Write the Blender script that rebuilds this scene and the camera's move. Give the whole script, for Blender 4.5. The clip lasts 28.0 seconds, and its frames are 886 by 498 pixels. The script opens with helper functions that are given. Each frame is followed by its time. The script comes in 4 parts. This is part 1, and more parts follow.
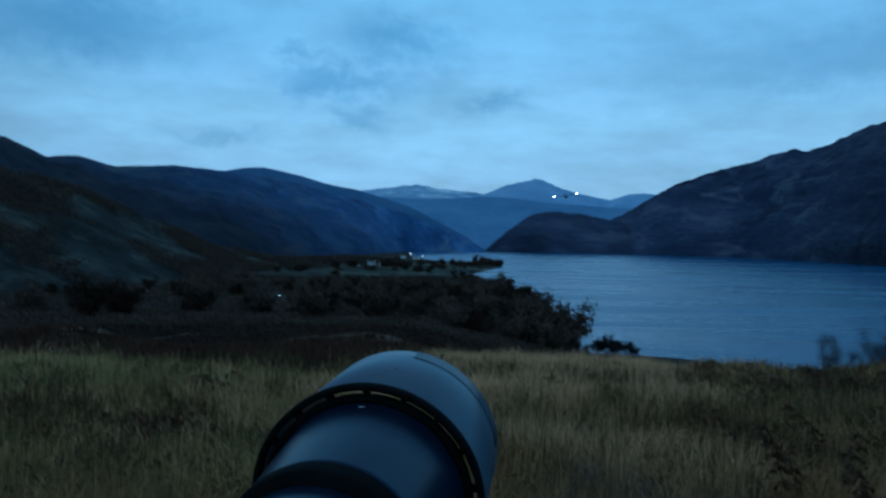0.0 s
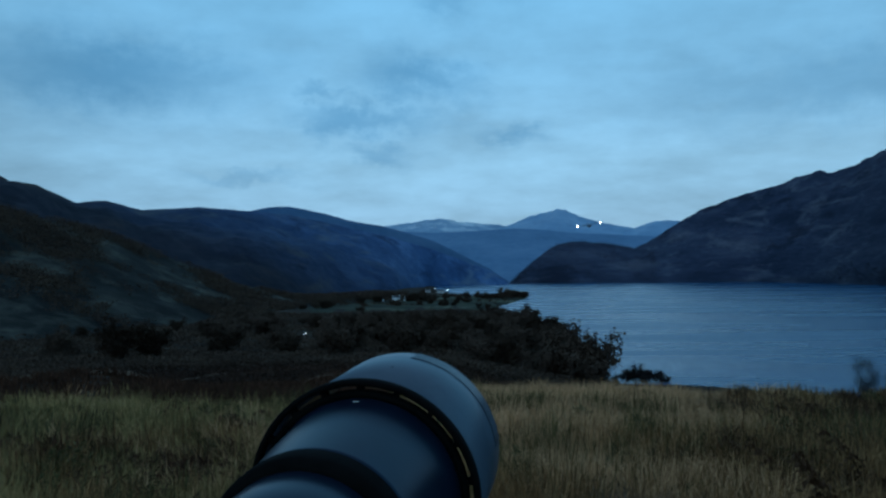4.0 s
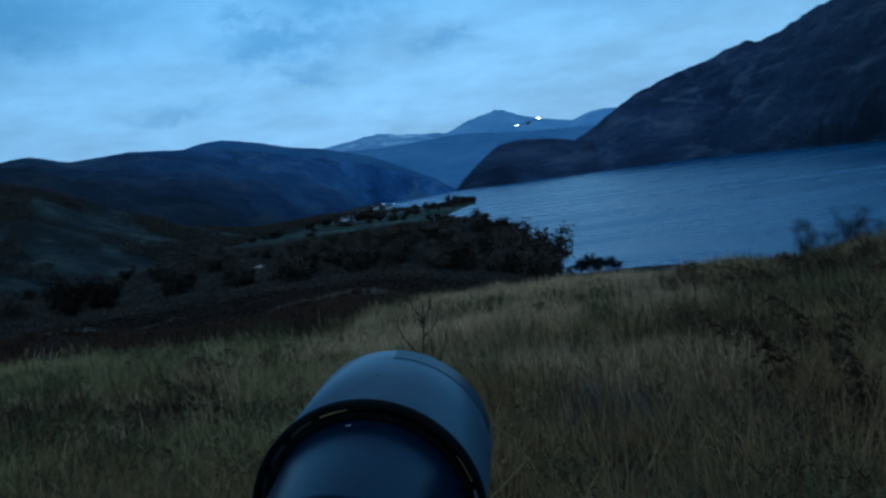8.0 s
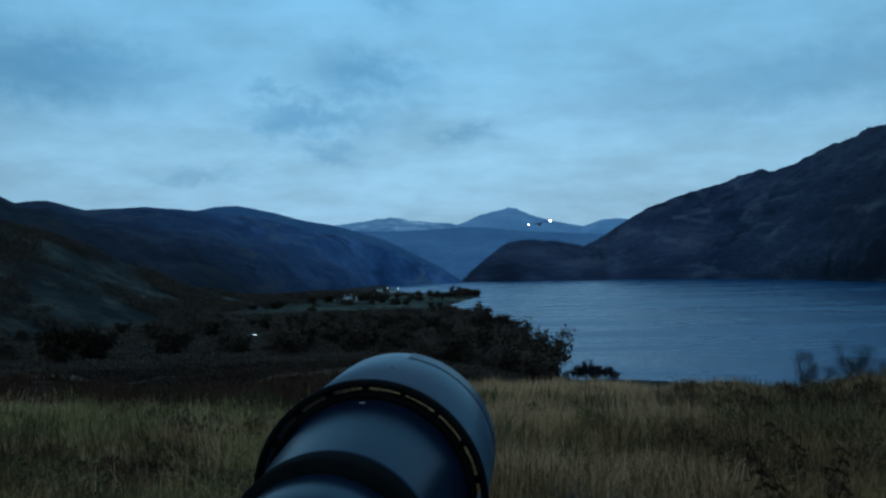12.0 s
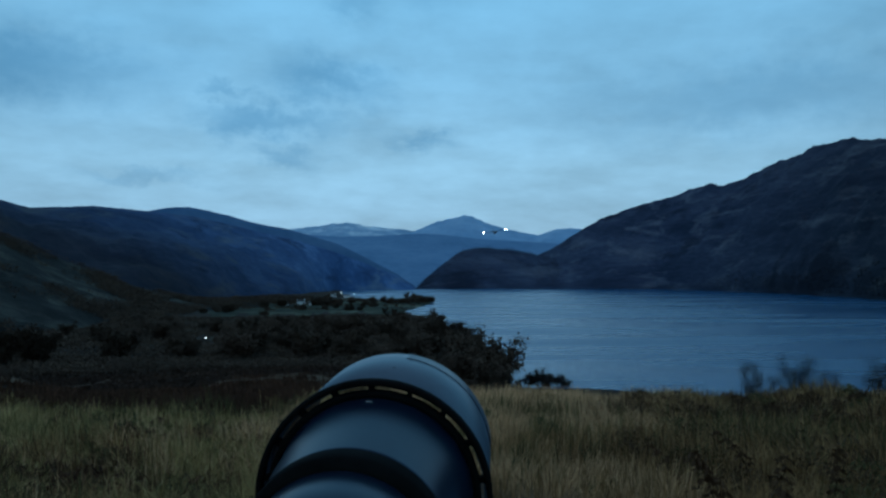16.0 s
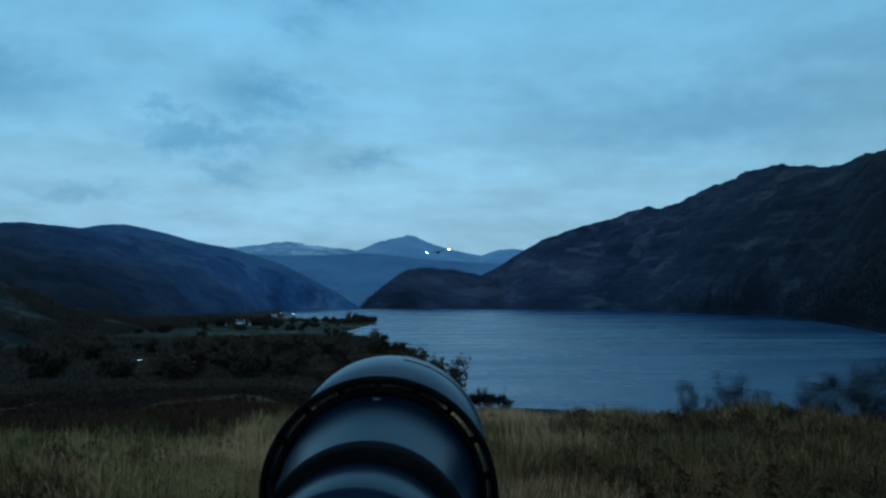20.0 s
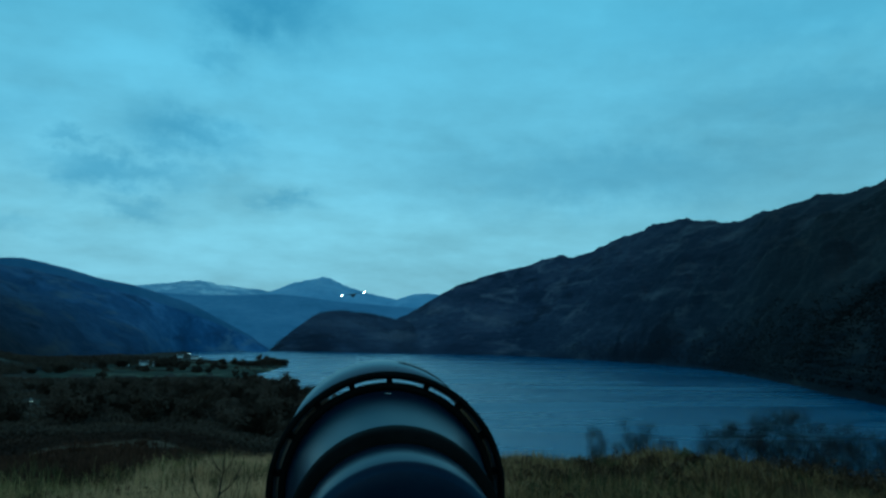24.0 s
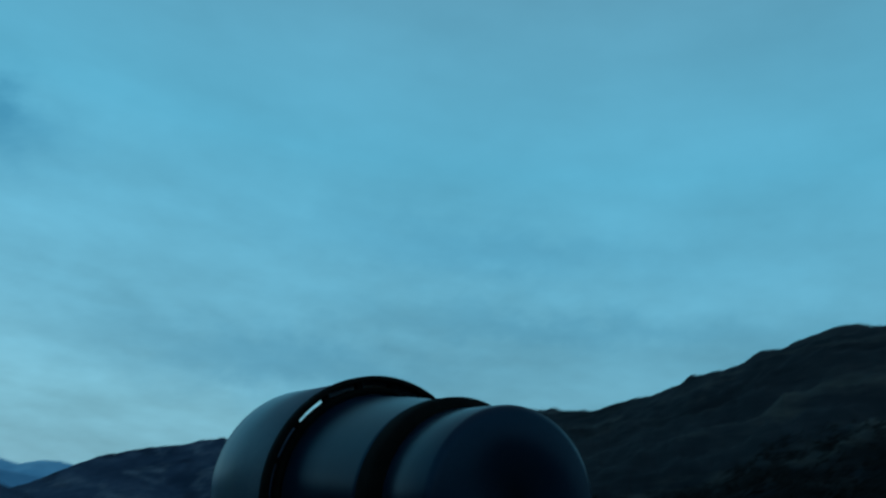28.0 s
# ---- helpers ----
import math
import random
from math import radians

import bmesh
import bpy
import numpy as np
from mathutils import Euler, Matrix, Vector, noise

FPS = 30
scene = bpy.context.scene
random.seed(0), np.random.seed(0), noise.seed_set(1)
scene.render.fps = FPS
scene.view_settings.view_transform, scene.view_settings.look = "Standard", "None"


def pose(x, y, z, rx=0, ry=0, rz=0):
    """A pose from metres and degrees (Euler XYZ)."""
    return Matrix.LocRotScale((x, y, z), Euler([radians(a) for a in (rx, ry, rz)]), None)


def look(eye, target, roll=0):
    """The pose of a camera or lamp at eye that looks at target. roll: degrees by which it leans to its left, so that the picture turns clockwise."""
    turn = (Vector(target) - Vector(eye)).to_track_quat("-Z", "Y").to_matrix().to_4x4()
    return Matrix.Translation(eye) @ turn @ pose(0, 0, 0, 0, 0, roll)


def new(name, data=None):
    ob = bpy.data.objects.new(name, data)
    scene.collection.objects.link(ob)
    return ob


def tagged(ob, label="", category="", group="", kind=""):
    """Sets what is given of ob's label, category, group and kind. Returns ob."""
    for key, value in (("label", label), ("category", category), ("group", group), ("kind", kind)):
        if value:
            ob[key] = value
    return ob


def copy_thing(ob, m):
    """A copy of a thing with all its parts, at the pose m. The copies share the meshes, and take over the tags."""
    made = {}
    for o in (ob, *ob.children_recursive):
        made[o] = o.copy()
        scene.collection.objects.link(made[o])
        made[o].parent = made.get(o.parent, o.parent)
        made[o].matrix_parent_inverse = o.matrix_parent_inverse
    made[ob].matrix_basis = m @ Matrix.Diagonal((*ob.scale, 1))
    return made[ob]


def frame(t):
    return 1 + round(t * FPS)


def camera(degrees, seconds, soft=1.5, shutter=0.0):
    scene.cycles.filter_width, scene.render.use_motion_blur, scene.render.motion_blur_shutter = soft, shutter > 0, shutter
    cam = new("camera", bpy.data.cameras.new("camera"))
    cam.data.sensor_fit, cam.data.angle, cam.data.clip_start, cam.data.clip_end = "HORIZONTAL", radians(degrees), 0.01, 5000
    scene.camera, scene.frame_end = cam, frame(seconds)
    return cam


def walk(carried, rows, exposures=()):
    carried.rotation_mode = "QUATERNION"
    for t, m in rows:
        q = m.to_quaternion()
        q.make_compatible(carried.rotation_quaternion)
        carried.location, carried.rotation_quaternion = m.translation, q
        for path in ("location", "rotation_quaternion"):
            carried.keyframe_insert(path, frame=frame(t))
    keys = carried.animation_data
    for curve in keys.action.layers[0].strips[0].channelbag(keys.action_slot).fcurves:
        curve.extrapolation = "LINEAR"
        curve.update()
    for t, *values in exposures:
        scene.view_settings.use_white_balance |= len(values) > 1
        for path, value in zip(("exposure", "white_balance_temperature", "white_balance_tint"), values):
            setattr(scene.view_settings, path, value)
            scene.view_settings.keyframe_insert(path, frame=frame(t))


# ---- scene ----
cam = camera(59.5, 28.0, soft=2.5, shutter=0.7)

# The camera sits on top of a long lens and swings about it: seconds, yaw, pitch, roll in degrees.
TURNS = [
    (0, 3.64, -0.62, -0.97), (0.5, 5.4, 1.52, 0.73), (1, 6.9, 2.42, 0.84), (1.5, 6.4, 2.52, 0.74),
    (2, 6.19, 1.97, 0.64), (2.5, 6.09, 1.87, 0.44), (4.5, 4.8, 1.83, 1.37), (4.6, 4.41, 0.98, 1.85),
    (4.7, 3.62, -0.74, 2.78), (4.8, 2.53, -3, 3.95), (4.9, 1.23, -5.63, 5.25), (5, 0.6, -6.87, 5.84),
    (5.25, 0.32, -9.15, 4.85), (5.5, 0.18, -10.55, 4.24), (6, -0.57, -11.56, 3.98), (6.5, -0.02, -11.49, 4.35),
    (7, -0.12, -11.03, 8.19), (7.5, -1.61, -11.9, 9.87), (8, 1.41, -4.95, 7.89), (8.5, 2.16, -6.49, 5.25),
    (9, 2.18, -6.24, 5.1), (9.5, 2.07, 0.88, -0.62), (10, 2.67, 1.35, -0.22), (10.5, 2.81, 1.78, 0.7),
    (11, 2.4, 1.83, 0.89), (11.5, 2.23, 1.78, 1.27), (12, 1.88, 1.7, 1.23), (12.5, 1, 2.18, 0.91),
    (14.5, -0.02, 2.08, 0.61), (15, 0.03, 2.1, 0.69), (15.5, -1.11, 2.1, 0.34), (16, -1.46, 2.15, 0.16),
    (16.5, -1.61, 2.38, 0.28), (17, -2.31, 2.47, 0.43), (17.5, -3.05, 2.57, 0.44), (18, -3.47, 2.89, 0.6),
    (18.5, -4.2, 3.11, 0.75), (19, -4.66, 3.02, 0.38), (19.5, -5.06, 3.23, 0.25), (20, -5.68, 3.62, -0.01),
    (20.5, -7.16, 3.63, 1.44), (21, -10.28, 3.81, -1.21), (21.5, -9.65, 4.59, -1.47), (23.5, -10.95, 6.35, -1.15),
    (24, -11.98, 6.92, -0.99), (24.5, -13.15, 8.07, -0.36), (25, -14.36, 8.2, -0.86), (25.5, -16.68, 10.06, -1.95),
    (26, -18.93, 11.15, -2.48), (27, -25.36, 15.66, -4.55), (27.5, -30.32, 18.2, -5.59), (28, -36.9, 22.14, -5.81),
]
REST = pose(0, 0, 36, 90 + 2.2, 0.5, -1.2)     # the pose in which the long lens is built
FOCAL = 1371.0
RING = Vector(((662 - 784) / FOCAL, (441 - 878) / FOCAL, -1)) * 0.335      # middle of the long lens's slotted ring, from the camera
AXIS = Vector((96 / FOCAL, 29 / FOCAL, -1)).normalized()                   # where the long lens points, from the camera


def held(yaw, pitch, roll):
    m = pose(0, 0, 0, 90 + pitch, roll, yaw)
    grip = RING + AXIS * (0.03 - 0.03 * min(max((-yaw - 16) / 20, 0), 1) + 0.045 * min(max(-pitch / 10, 0), 1))  # the point of the lens it swings about
    m.translation = REST @ grip - m.to_3x3() @ grip
    return m


walk(cam, [(t, held(*turn)) for t, *turn in TURNS], exposures=((0, 0.0, 5050, 2), (1, 0.0, 5650, 5), (4.5, 0.0, 5650, 5), (5.5, 0.0, 5050, 6), (7, 0.0, 4900, 5), (9, 0.0, 4950, 6), (10, 0.0, 5200, -4), (11, 0.0, 5620, 4), (12, 0.0, 5750, 5), (20, 0.0, 5700, 0), (24, -0.03, 5200, -26), (25, -0.08, 5150, -27), (26, 0.0, 5150, -28), (27, -0.15, 5120, -27), (28, -0.22, 5650, -16)))

# ---- sky and light ----
world = bpy.data.worlds.new("dusk_sky")
scene.world = world
world.use_nodes = True
W = world.node_tree
W.nodes.clear()


def wn(kind, **inputs):
    n = W.nodes.new(kind)
    for k, v in inputs.items():
        n.inputs[int(k[1:]) if k[0] == "i" and k[1:].isdigit() else k].default_value = v
    return n


def wmath(op, a, b=None, c=None):
    n = W.nodes.new("ShaderNodeMath")
    n.operation = op
    for i, v in enumerate((a, b, c)):
        if v is None:
            continue
        if isinstance(v, (int, float)):
            n.inputs[i].default_value = v
        else:
            W.links.new(v, n.inputs[i])
    return n.outputs[0]


def wmix(fac, a, b, blend="MIX"):
    n = W.nodes.new("ShaderNodeMix")
    n.data_type, n.blend_type = "RGBA", blend
    for i, v in ((0, fac), (6, a), (7, b)):
        if isinstance(v, (int, float, tuple)):
            n.inputs[i].default_value = v
        else:
            W.links.new(v, n.inputs[i])
    return n.outputs[2]


def wnoise(vec, scale, detail, rough=0.55):
    n = wn("ShaderNodeTexNoise", Scale=scale, Detail=detail, Roughness=rough)
    W.links.new(vec, n.inputs["Vector"])
    return n.outputs["Fac"]


def wvec(x, y, z):
    n = W.nodes.new("ShaderNodeCombineXYZ")
    for i, v in enumerate((x, y, z)):
        if isinstance(v, (int, float)):
            n.inputs[i].default_value = v
        else:
            W.links.new(v, n.inputs[i])
    return n.outputs[0]


way = wn("ShaderNodeTexCoord").outputs["Generated"]
split = wn("ShaderNodeSeparateXYZ")
W.links.new(way, split.inputs[0])
sx, sy, sz = split.outputs
bearing = wmath("MULTIPLY", wmath("ARCTAN2", sx, sy), 57.2958)
height = wmath("MULTIPLY", wmath("ARCSINE", sz), 57.2958)
# cloud layer seen in perspective
over = wmath("ADD", wmath("MAXIMUM", sz, 0.0), 0.2)
flat = wvec(wmath("DIVIDE", sx, over), wmath("DIVIDE", sy, over), 0.0)
soft_cloud = wnoise(flat, 1.1, 6, 0.6)
fine_cloud = wnoise(flat, 3.2, 5, 0.6)
bands = wnoise(wvec(wmath("MULTIPLY", bearing, 0.035), wmath("MULTIPLY", height, 0.24), 3.0), 1.0, 4, 0.5)
warp_a = wmath("MULTIPLY", wmath("SUBTRACT", wnoise(flat, 2.3, 5, 0.65), 0.5), 7.0)
warp_b = wmath("MULTIPLY", wmath("SUBTRACT", wnoise(wvec(bearing, height, 7.0), 0.22, 4, 0.65), 0.5), 5.0)
wb, wh = wmath("ADD", bearing, warp_a), wmath("ADD", height, warp_b)
warp_c = wmath("MULTIPLY", wmath("SUBTRACT", wnoise(wvec(bearing, wmath("MULTIPLY", height, 1.8), 2.0), 0.4, 5, 0.6), 0.5), 2.6)
wb, wh = wmath("ADD", wb, wmath("MULTIPLY", warp_c, 1.6)), wmath("ADD", wh, warp_c)
dark = None
# darker clouds: bearing, height, half width, half height in degrees, weight
for b0, h0, db, dh, k in (
        (-29, 14.0, 9, 2.5, 0.8), (-7.0, 14.0, 4.2, 1.6, 0.72), (-14.5, 13.2, 1.8, 0.6, 0.5), (-11.5, 11.2, 5.2, 1.3, 0.72),
        (-0.2, 10.4, 2.2, 0.6, 0.55), (-10.2, 8.7, 2.4, 0.8, 0.5), (-19.5, 7.0, 3.4, 0.5, 0.35), (-1.5, 23.4, 5.5, 2.6, 0.9),
        (-5.0, 19.5, 1.8, 1.2, 0.4), (25, 12.2, 13, 2.4, 0.5), (-24, 24, 7, 3, 0.5), (38, 22, 14, 2.0, 0.3), (44, 17, 16, 1.3, 0.3)):
    u = wmath("DIVIDE", wmath("SUBTRACT", wb, b0), db)
    v = wmath("DIVIDE", wmath("SUBTRACT", wh, h0), dh)
    r2 = wmath("ADD", wmath("MULTIPLY", u, u), wmath("MULTIPLY", v, v))
    g = wmath("MULTIPLY", wmath("POWER", 2.718, wmath("MULTIPLY", r2, -1.0)), k)
    dark = g if dark is None else wmath("MAXIMUM", dark, g)
ramp = wn("ShaderNodeValToRGB")
W.links.new(wmath("DIVIDE", wmath("ADD", height, 10.0), 100.0), ramp.inputs[0])
els = ramp.color_ramp.elements
els[0].position, els[0].color = 0.0, (0.26, 0.42, 0.55, 1)
els[1].position, els[1].color = 1.0, (0.26, 0.33, 0.41, 1)
for h, c in ((2, (0.31, 0.50, 0.66)), (8, (0.33, 0.57, 0.75)), (15, (0.272, 0.545, 0.765)), (28, (0.205, 0.50, 0.735)), (55, (0.21, 0.33, 0.46))):
    e = els.new((h + 10) / 100)
    e.color = (*c, 1)
calm = wmath("SUBTRACT", 1.55, wmath("MINIMUM", wmath("MULTIPLY", wmath("MAXIMUM", wmath("SUBTRACT", height, 14.0), 0.0), 0.05), 0.9))
shade = wmath("ADD", wmath("MULTIPLY", soft_cloud, 0.55), wmath("ADD", wmath("MULTIPLY", fine_cloud, 0.32), wmath("MULTIPLY", bands, 0.24)))
shade = wmath("ADD", wmath("MULTIPLY", wmath("SUBTRACT", shade, 0.545), calm), 1.0)
cloud = wmix(1.0, ramp.outputs[0], wvec(shade, shade, shade), "MULTIPLY")
cloud = wmix(wmath("MULTIPLY", dark, 0.92), cloud, (0.082, 0.272, 0.480, 1))
# the low sky is duller away from the head of the loch
away = wmath("MULTIPLY", wmath("MINIMUM", wmath("MAXIMUM", wmath("DIVIDE", wmath("SUBTRACT", wmath("ABSOLUTE", wmath("SUBTRACT", bearing, -2.0)), 14.0), 26.0), 0.0), 1.0),
             wmath("MINIMUM", wmath("MAXIMUM", wmath("DIVIDE", wmath("SUBTRACT", 21.0, height), 8.0), 0.0), 1.0))
dull = wmath("SUBTRACT", 1.0, wmath("MULTIPLY", away, 0.24))
cloud = wmix(1.0, cloud, wvec(dull, dull, dull), "MULTIPLY")
nishita = wn("ShaderNodeTexSky")
nishita.sky_type, nishita.sun_disc = "NISHITA", False
nishita.sun_elevation, nishita.sun_rotation = radians(3), radians(200)
dusk = wmix(1.0, nishita.outputs[0], (0.12, 0.12, 0.12, 1), "MULTIPLY")
sky = wmix(0.88, dusk, cloud)
back = wn("ShaderNodeBackground", Strength=1.0)
W.links.new(sky, back.inputs[0])
W.links.new(back.outputs[0], wn("ShaderNodeOutputWorld").inputs[0])

sun = new("sun", bpy.data.lights.new("sun", "SUN"))
sun.data.energy, sun.data.angle, sun.data.color = 0.06, radians(60), (1.0, 0.93, 0.86)
sun.matrix_world = look((0, 0, 0), (40, 100, -60))

# ---- materials ----


def material(name, colors, scale=1.0, rough=0.8, bump=0.0, fine=8.0, metal=0.0, island=0.0, space="Object", stretch=(1, 1, 1), spec=0.5, sheen=(1, 1, 1)):
    """Colours mixed by coarse and fine noise; scale is the size of the coarse blotches in metres."""
    m = bpy.data.materials.new(name)
    m.use_nodes = True
    t = m.node_tree
    p = t.nodes["Principled BSDF"]
    p.inputs["Roughness"].default_value, p.inputs["Metallic"].default_value = rough, metal
    p.inputs["Specular IOR Level"].default_value = spec
    p.inputs["Specular Tint"].default_value = (*sheen, 1)
    co = t.nodes.new("ShaderNodeTexCoord")
    mp = t.nodes.new("ShaderNodeMapping")
    mp.inputs["Scale"].default_value = [s / scale for s in stretch]
    t.links.new(co.outputs[space], mp.inputs[0])
    big, small = t.nodes.new("ShaderNodeTexNoise"), t.nodes.new("ShaderNodeTexNoise")
    for n, s, d in ((big, 1.0, 5), (small, fine, 4)):
        t.links.new(mp.outputs[0], n.inputs["Vector"])
        n.inputs["Scale"].default_value, n.inputs["Detail"].default_value, n.inputs["Roughness"].default_value = s, d, 0.6
    add = t.nodes.new("ShaderNodeMath")
    add.operation = "MULTIPLY_ADD"
    t.links.new(small.outputs["Fac"], add.inputs[0])
    add.inputs[1].default_value = 0.35
    t.links.new(big.outputs["Fac"], add.inputs[2])
    sub = t.nodes.new("ShaderNodeMath")
    sub.operation = "SUBTRACT"
    t.links.new(add.outputs[0], sub.inputs[0])
    sub.inputs[1].default_value = 0.175
    fac = sub.outputs[0]
    if island:
        wide = t.nodes.new("ShaderNodeMath")
        wide.operation = "MULTIPLY_ADD"
        wide.inputs[1].default_value, wide.inputs[2].default_value = 2.4, -0.7
        t.links.new(fac, wide.inputs[0])
        fac = wide.outputs[0]
        geo = t.nodes.new("ShaderNodeNewGeometry")
        mix = t.nodes.new("ShaderNodeMix")
        mix.inputs[0].default_value = island
        t.links.new(fac, mix.inputs[2])
        t.links.new(geo.outputs["Random Per Island"], mix.inputs[3])
        fac = mix.outputs[0]
    ramp = t.nodes.new("ShaderNodeValToRGB")
    t.links.new(fac, ramp.inputs[0])
    e = ramp.color_ramp.elements
    lo, hi = (0.05, 0.95) if island else (0.32, 0.68)
    e[0].position, e[0].color = lo, (*colors[0], 1)
    e[1].position, e[1].color = hi, (*colors[-1], 1)
    for i, c in enumerate(colors[1:-1], 1):
        e.new(lo + (hi - lo) * i / (len(colors) - 1)).color = (*c, 1)
    t.links.new(ramp.outputs[0], p.inputs["Base Color"])
    if bump:
        b = t.nodes.new("ShaderNodeBump")
        b.inputs["Strength"].default_value, b.inputs["Distance"].default_value = bump, scale * 0.05
        t.links.new(add.outputs[0], b.inputs["Height"])
        t.links.new(b.outputs[0], p.inputs["Normal"])
    return m


def glowing(name, color, strength):
    m = bpy.data.materials.new(name)
    m.use_nodes = True
    p = m.node_tree.nodes["Principled BSDF"]
    p.inputs["Emission Color"].default_value, p.inputs["Emission Strength"].default_value = (*color, 1), strength
    p.inputs["Base Color"].default_value = (*color, 1)
    return m


def patches(m, color, size, lo, hi, stretch=(1, 1, 1), shift=0.0):
    """Patches of another growth over a material, size in metres, where a noise lies between lo and hi or above."""
    t = m.node_tree
    p = t.nodes["Principled BSDF"]
    src = p.inputs["Base Color"].links[0].from_socket
    co, mp, n, mr, mix = (t.nodes.new("ShaderNode" + k) for k in ("TexCoord", "Mapping", "TexNoise", "MapRange", "Mix"))
    mix.data_type = "RGBA"
    mp.inputs["Scale"].default_value, mp.inputs["Location"].default_value = [k / size for k in stretch], (shift, shift * 0.7, 0)
    n.inputs["Scale"].default_value, n.inputs["Detail"].default_value, n.inputs["Roughness"].default_value = 1.0, 7, 0.66
    n.inputs["Distortion"].default_value = 0.4
    t.links.new(co.outputs["Object"], mp.inputs[0]), t.links.new(mp.outputs[0], n.inputs["Vector"])
    t.links.new(n.outputs["Fac"], mr.inputs[0])
    mr.inputs[1].default_value, mr.inputs[2].default_value = lo, hi
    t.links.new(mr.outputs[0], mix.inputs[0]), t.links.new(src, mix.inputs[6])
    mix.inputs[7].default_value = (*color, 1)
    t.links.new(mix.outputs[2], p.inputs["Base Color"])


M_TURF = material("moor_turf", [(0.012, 0.010, 0.007), (0.03, 0.022, 0.013), (0.055, 0.04, 0.022)], 2.5, 0.95, 0.6, spec=0.06)
M_GROUND = material("moorland", [(0.015, 0.012, 0.010), (0.034, 0.024, 0.018), (0.05, 0.042, 0.028)], 30, 0.95, 0.5, 12, spec=0.06)
M_FIELD = material("pasture", [(0.016, 0.018, 0.013), (0.030, 0.034, 0.022), (0.052, 0.058, 0.037)], 45, 0.95, 0.3, 6, spec=0.06)
patches(M_FIELD, (0.100, 0.105, 0.070), 60, 0.50, 0.60, (1, 0.5, 1), 4.0)
patches(M_FIELD, (0.012, 0.012, 0.010), 50, 0.56, 0.60, (1, 0.6, 1), 9.0)
M_STRAW = material("straw_grass", [(0.032, 0.021, 0.0095), (0.092, 0.050, 0.020), (0.38, 0.205, 0.084), (0.175, 0.095, 0.039)], 3.0, 0.75, 0, 5, island=0.5, spec=0.06)
# dry grass colour raised to make up for the blades shading each other
M_PALE = material("brightened_moor_grass", [(0.135, 0.077, 0.040), (0.41, 0.228, 0.112), (0.70, 0.402, 0.204), (0.57, 0.318, 0.160)], 4.0, 0.75, 0, 4, island=0.4, spec=0.06)
M_TAWNY = material("tawny_moor_grass", [(0.042, 0.029, 0.013), (0.112, 0.066, 0.028), (0.36, 0.205, 0.088), (0.185, 0.106, 0.045)], 3.0, 0.75, 0, 5, island=0.5, spec=0.06)
M_BENT = material("bleached_bent_grass", [(0.10, 0.076, 0.058), (0.19, 0.142, 0.106), (0.30, 0.225, 0.168)], 2.0, 0.8, 0, 5, island=0.4, spec=0.06)
M_GREENGRASS = material("green_moor_grass", [(0.040, 0.036, 0.014), (0.165, 0.125, 0.048), (0.47, 0.32, 0.128), (0.25, 0.18, 0.070)], 3.0, 0.75, 0, 4, island=0.45, spec=0.06)
M_RUSH = material("green_rush", [(0.030, 0.031, 0.013), (0.080, 0.072, 0.028), (0.17, 0.128, 0.050)], 3, 0.7, 0, 6, island=0.5, spec=0.06)
M_HEATHER = material("dark_heather", [(0.022, 0.011, 0.008), (0.058, 0.028, 0.017), (0.11, 0.053, 0.030)], 2, 0.9, 0, 6, island=0.6, spec=0.06)
M_BRACKEN = material("dead_bracken", [(0.024, 0.015, 0.009), (0.062, 0.034, 0.019), (0.125, 0.068, 0.037)], 2, 0.9, 0, 6, island=0.5, spec=0.06)
M_GREYTWIG = material("grey_heather_twigs", [(0.026, 0.022, 0.020), (0.085, 0.068, 0.060), (0.20, 0.165, 0.145)], 1.0, 0.9, 0, 6, island=0.5, spec=0.06)
M_SLOPE = material("wet_bracken_slope", [(0.017, 0.010, 0.008), (0.037, 0.022, 0.016), (0.066, 0.038, 0.025)], 20, 0.9, 0, 6, island=0.4, spec=0.06)
# heath colour shifted towards blue to carry some of the haze
M_HILL = material("hill_heath", [(0.0108, 0.0130, 0.0175), (0.0175, 0.0200, 0.0255), (0.031, 0.032, 0.036)], 150, 0.95, 0.6, 9, stretch=(0.5, 0.5, 2.4), spec=0.06)


def haze_far(m, y0, y1, lift):
    """Haze put into the base colour towards the far end of a long hill, from y0 to y1 metres ahead."""
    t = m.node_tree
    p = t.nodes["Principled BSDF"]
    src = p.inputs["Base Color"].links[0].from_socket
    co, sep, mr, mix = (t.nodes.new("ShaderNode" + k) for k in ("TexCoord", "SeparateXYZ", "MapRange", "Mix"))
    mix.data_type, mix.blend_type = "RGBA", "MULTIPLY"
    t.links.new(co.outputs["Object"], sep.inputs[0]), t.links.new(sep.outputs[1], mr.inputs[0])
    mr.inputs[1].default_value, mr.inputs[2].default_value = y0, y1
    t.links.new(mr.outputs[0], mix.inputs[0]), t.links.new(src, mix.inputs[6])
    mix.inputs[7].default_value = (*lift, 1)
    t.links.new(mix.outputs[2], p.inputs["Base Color"])


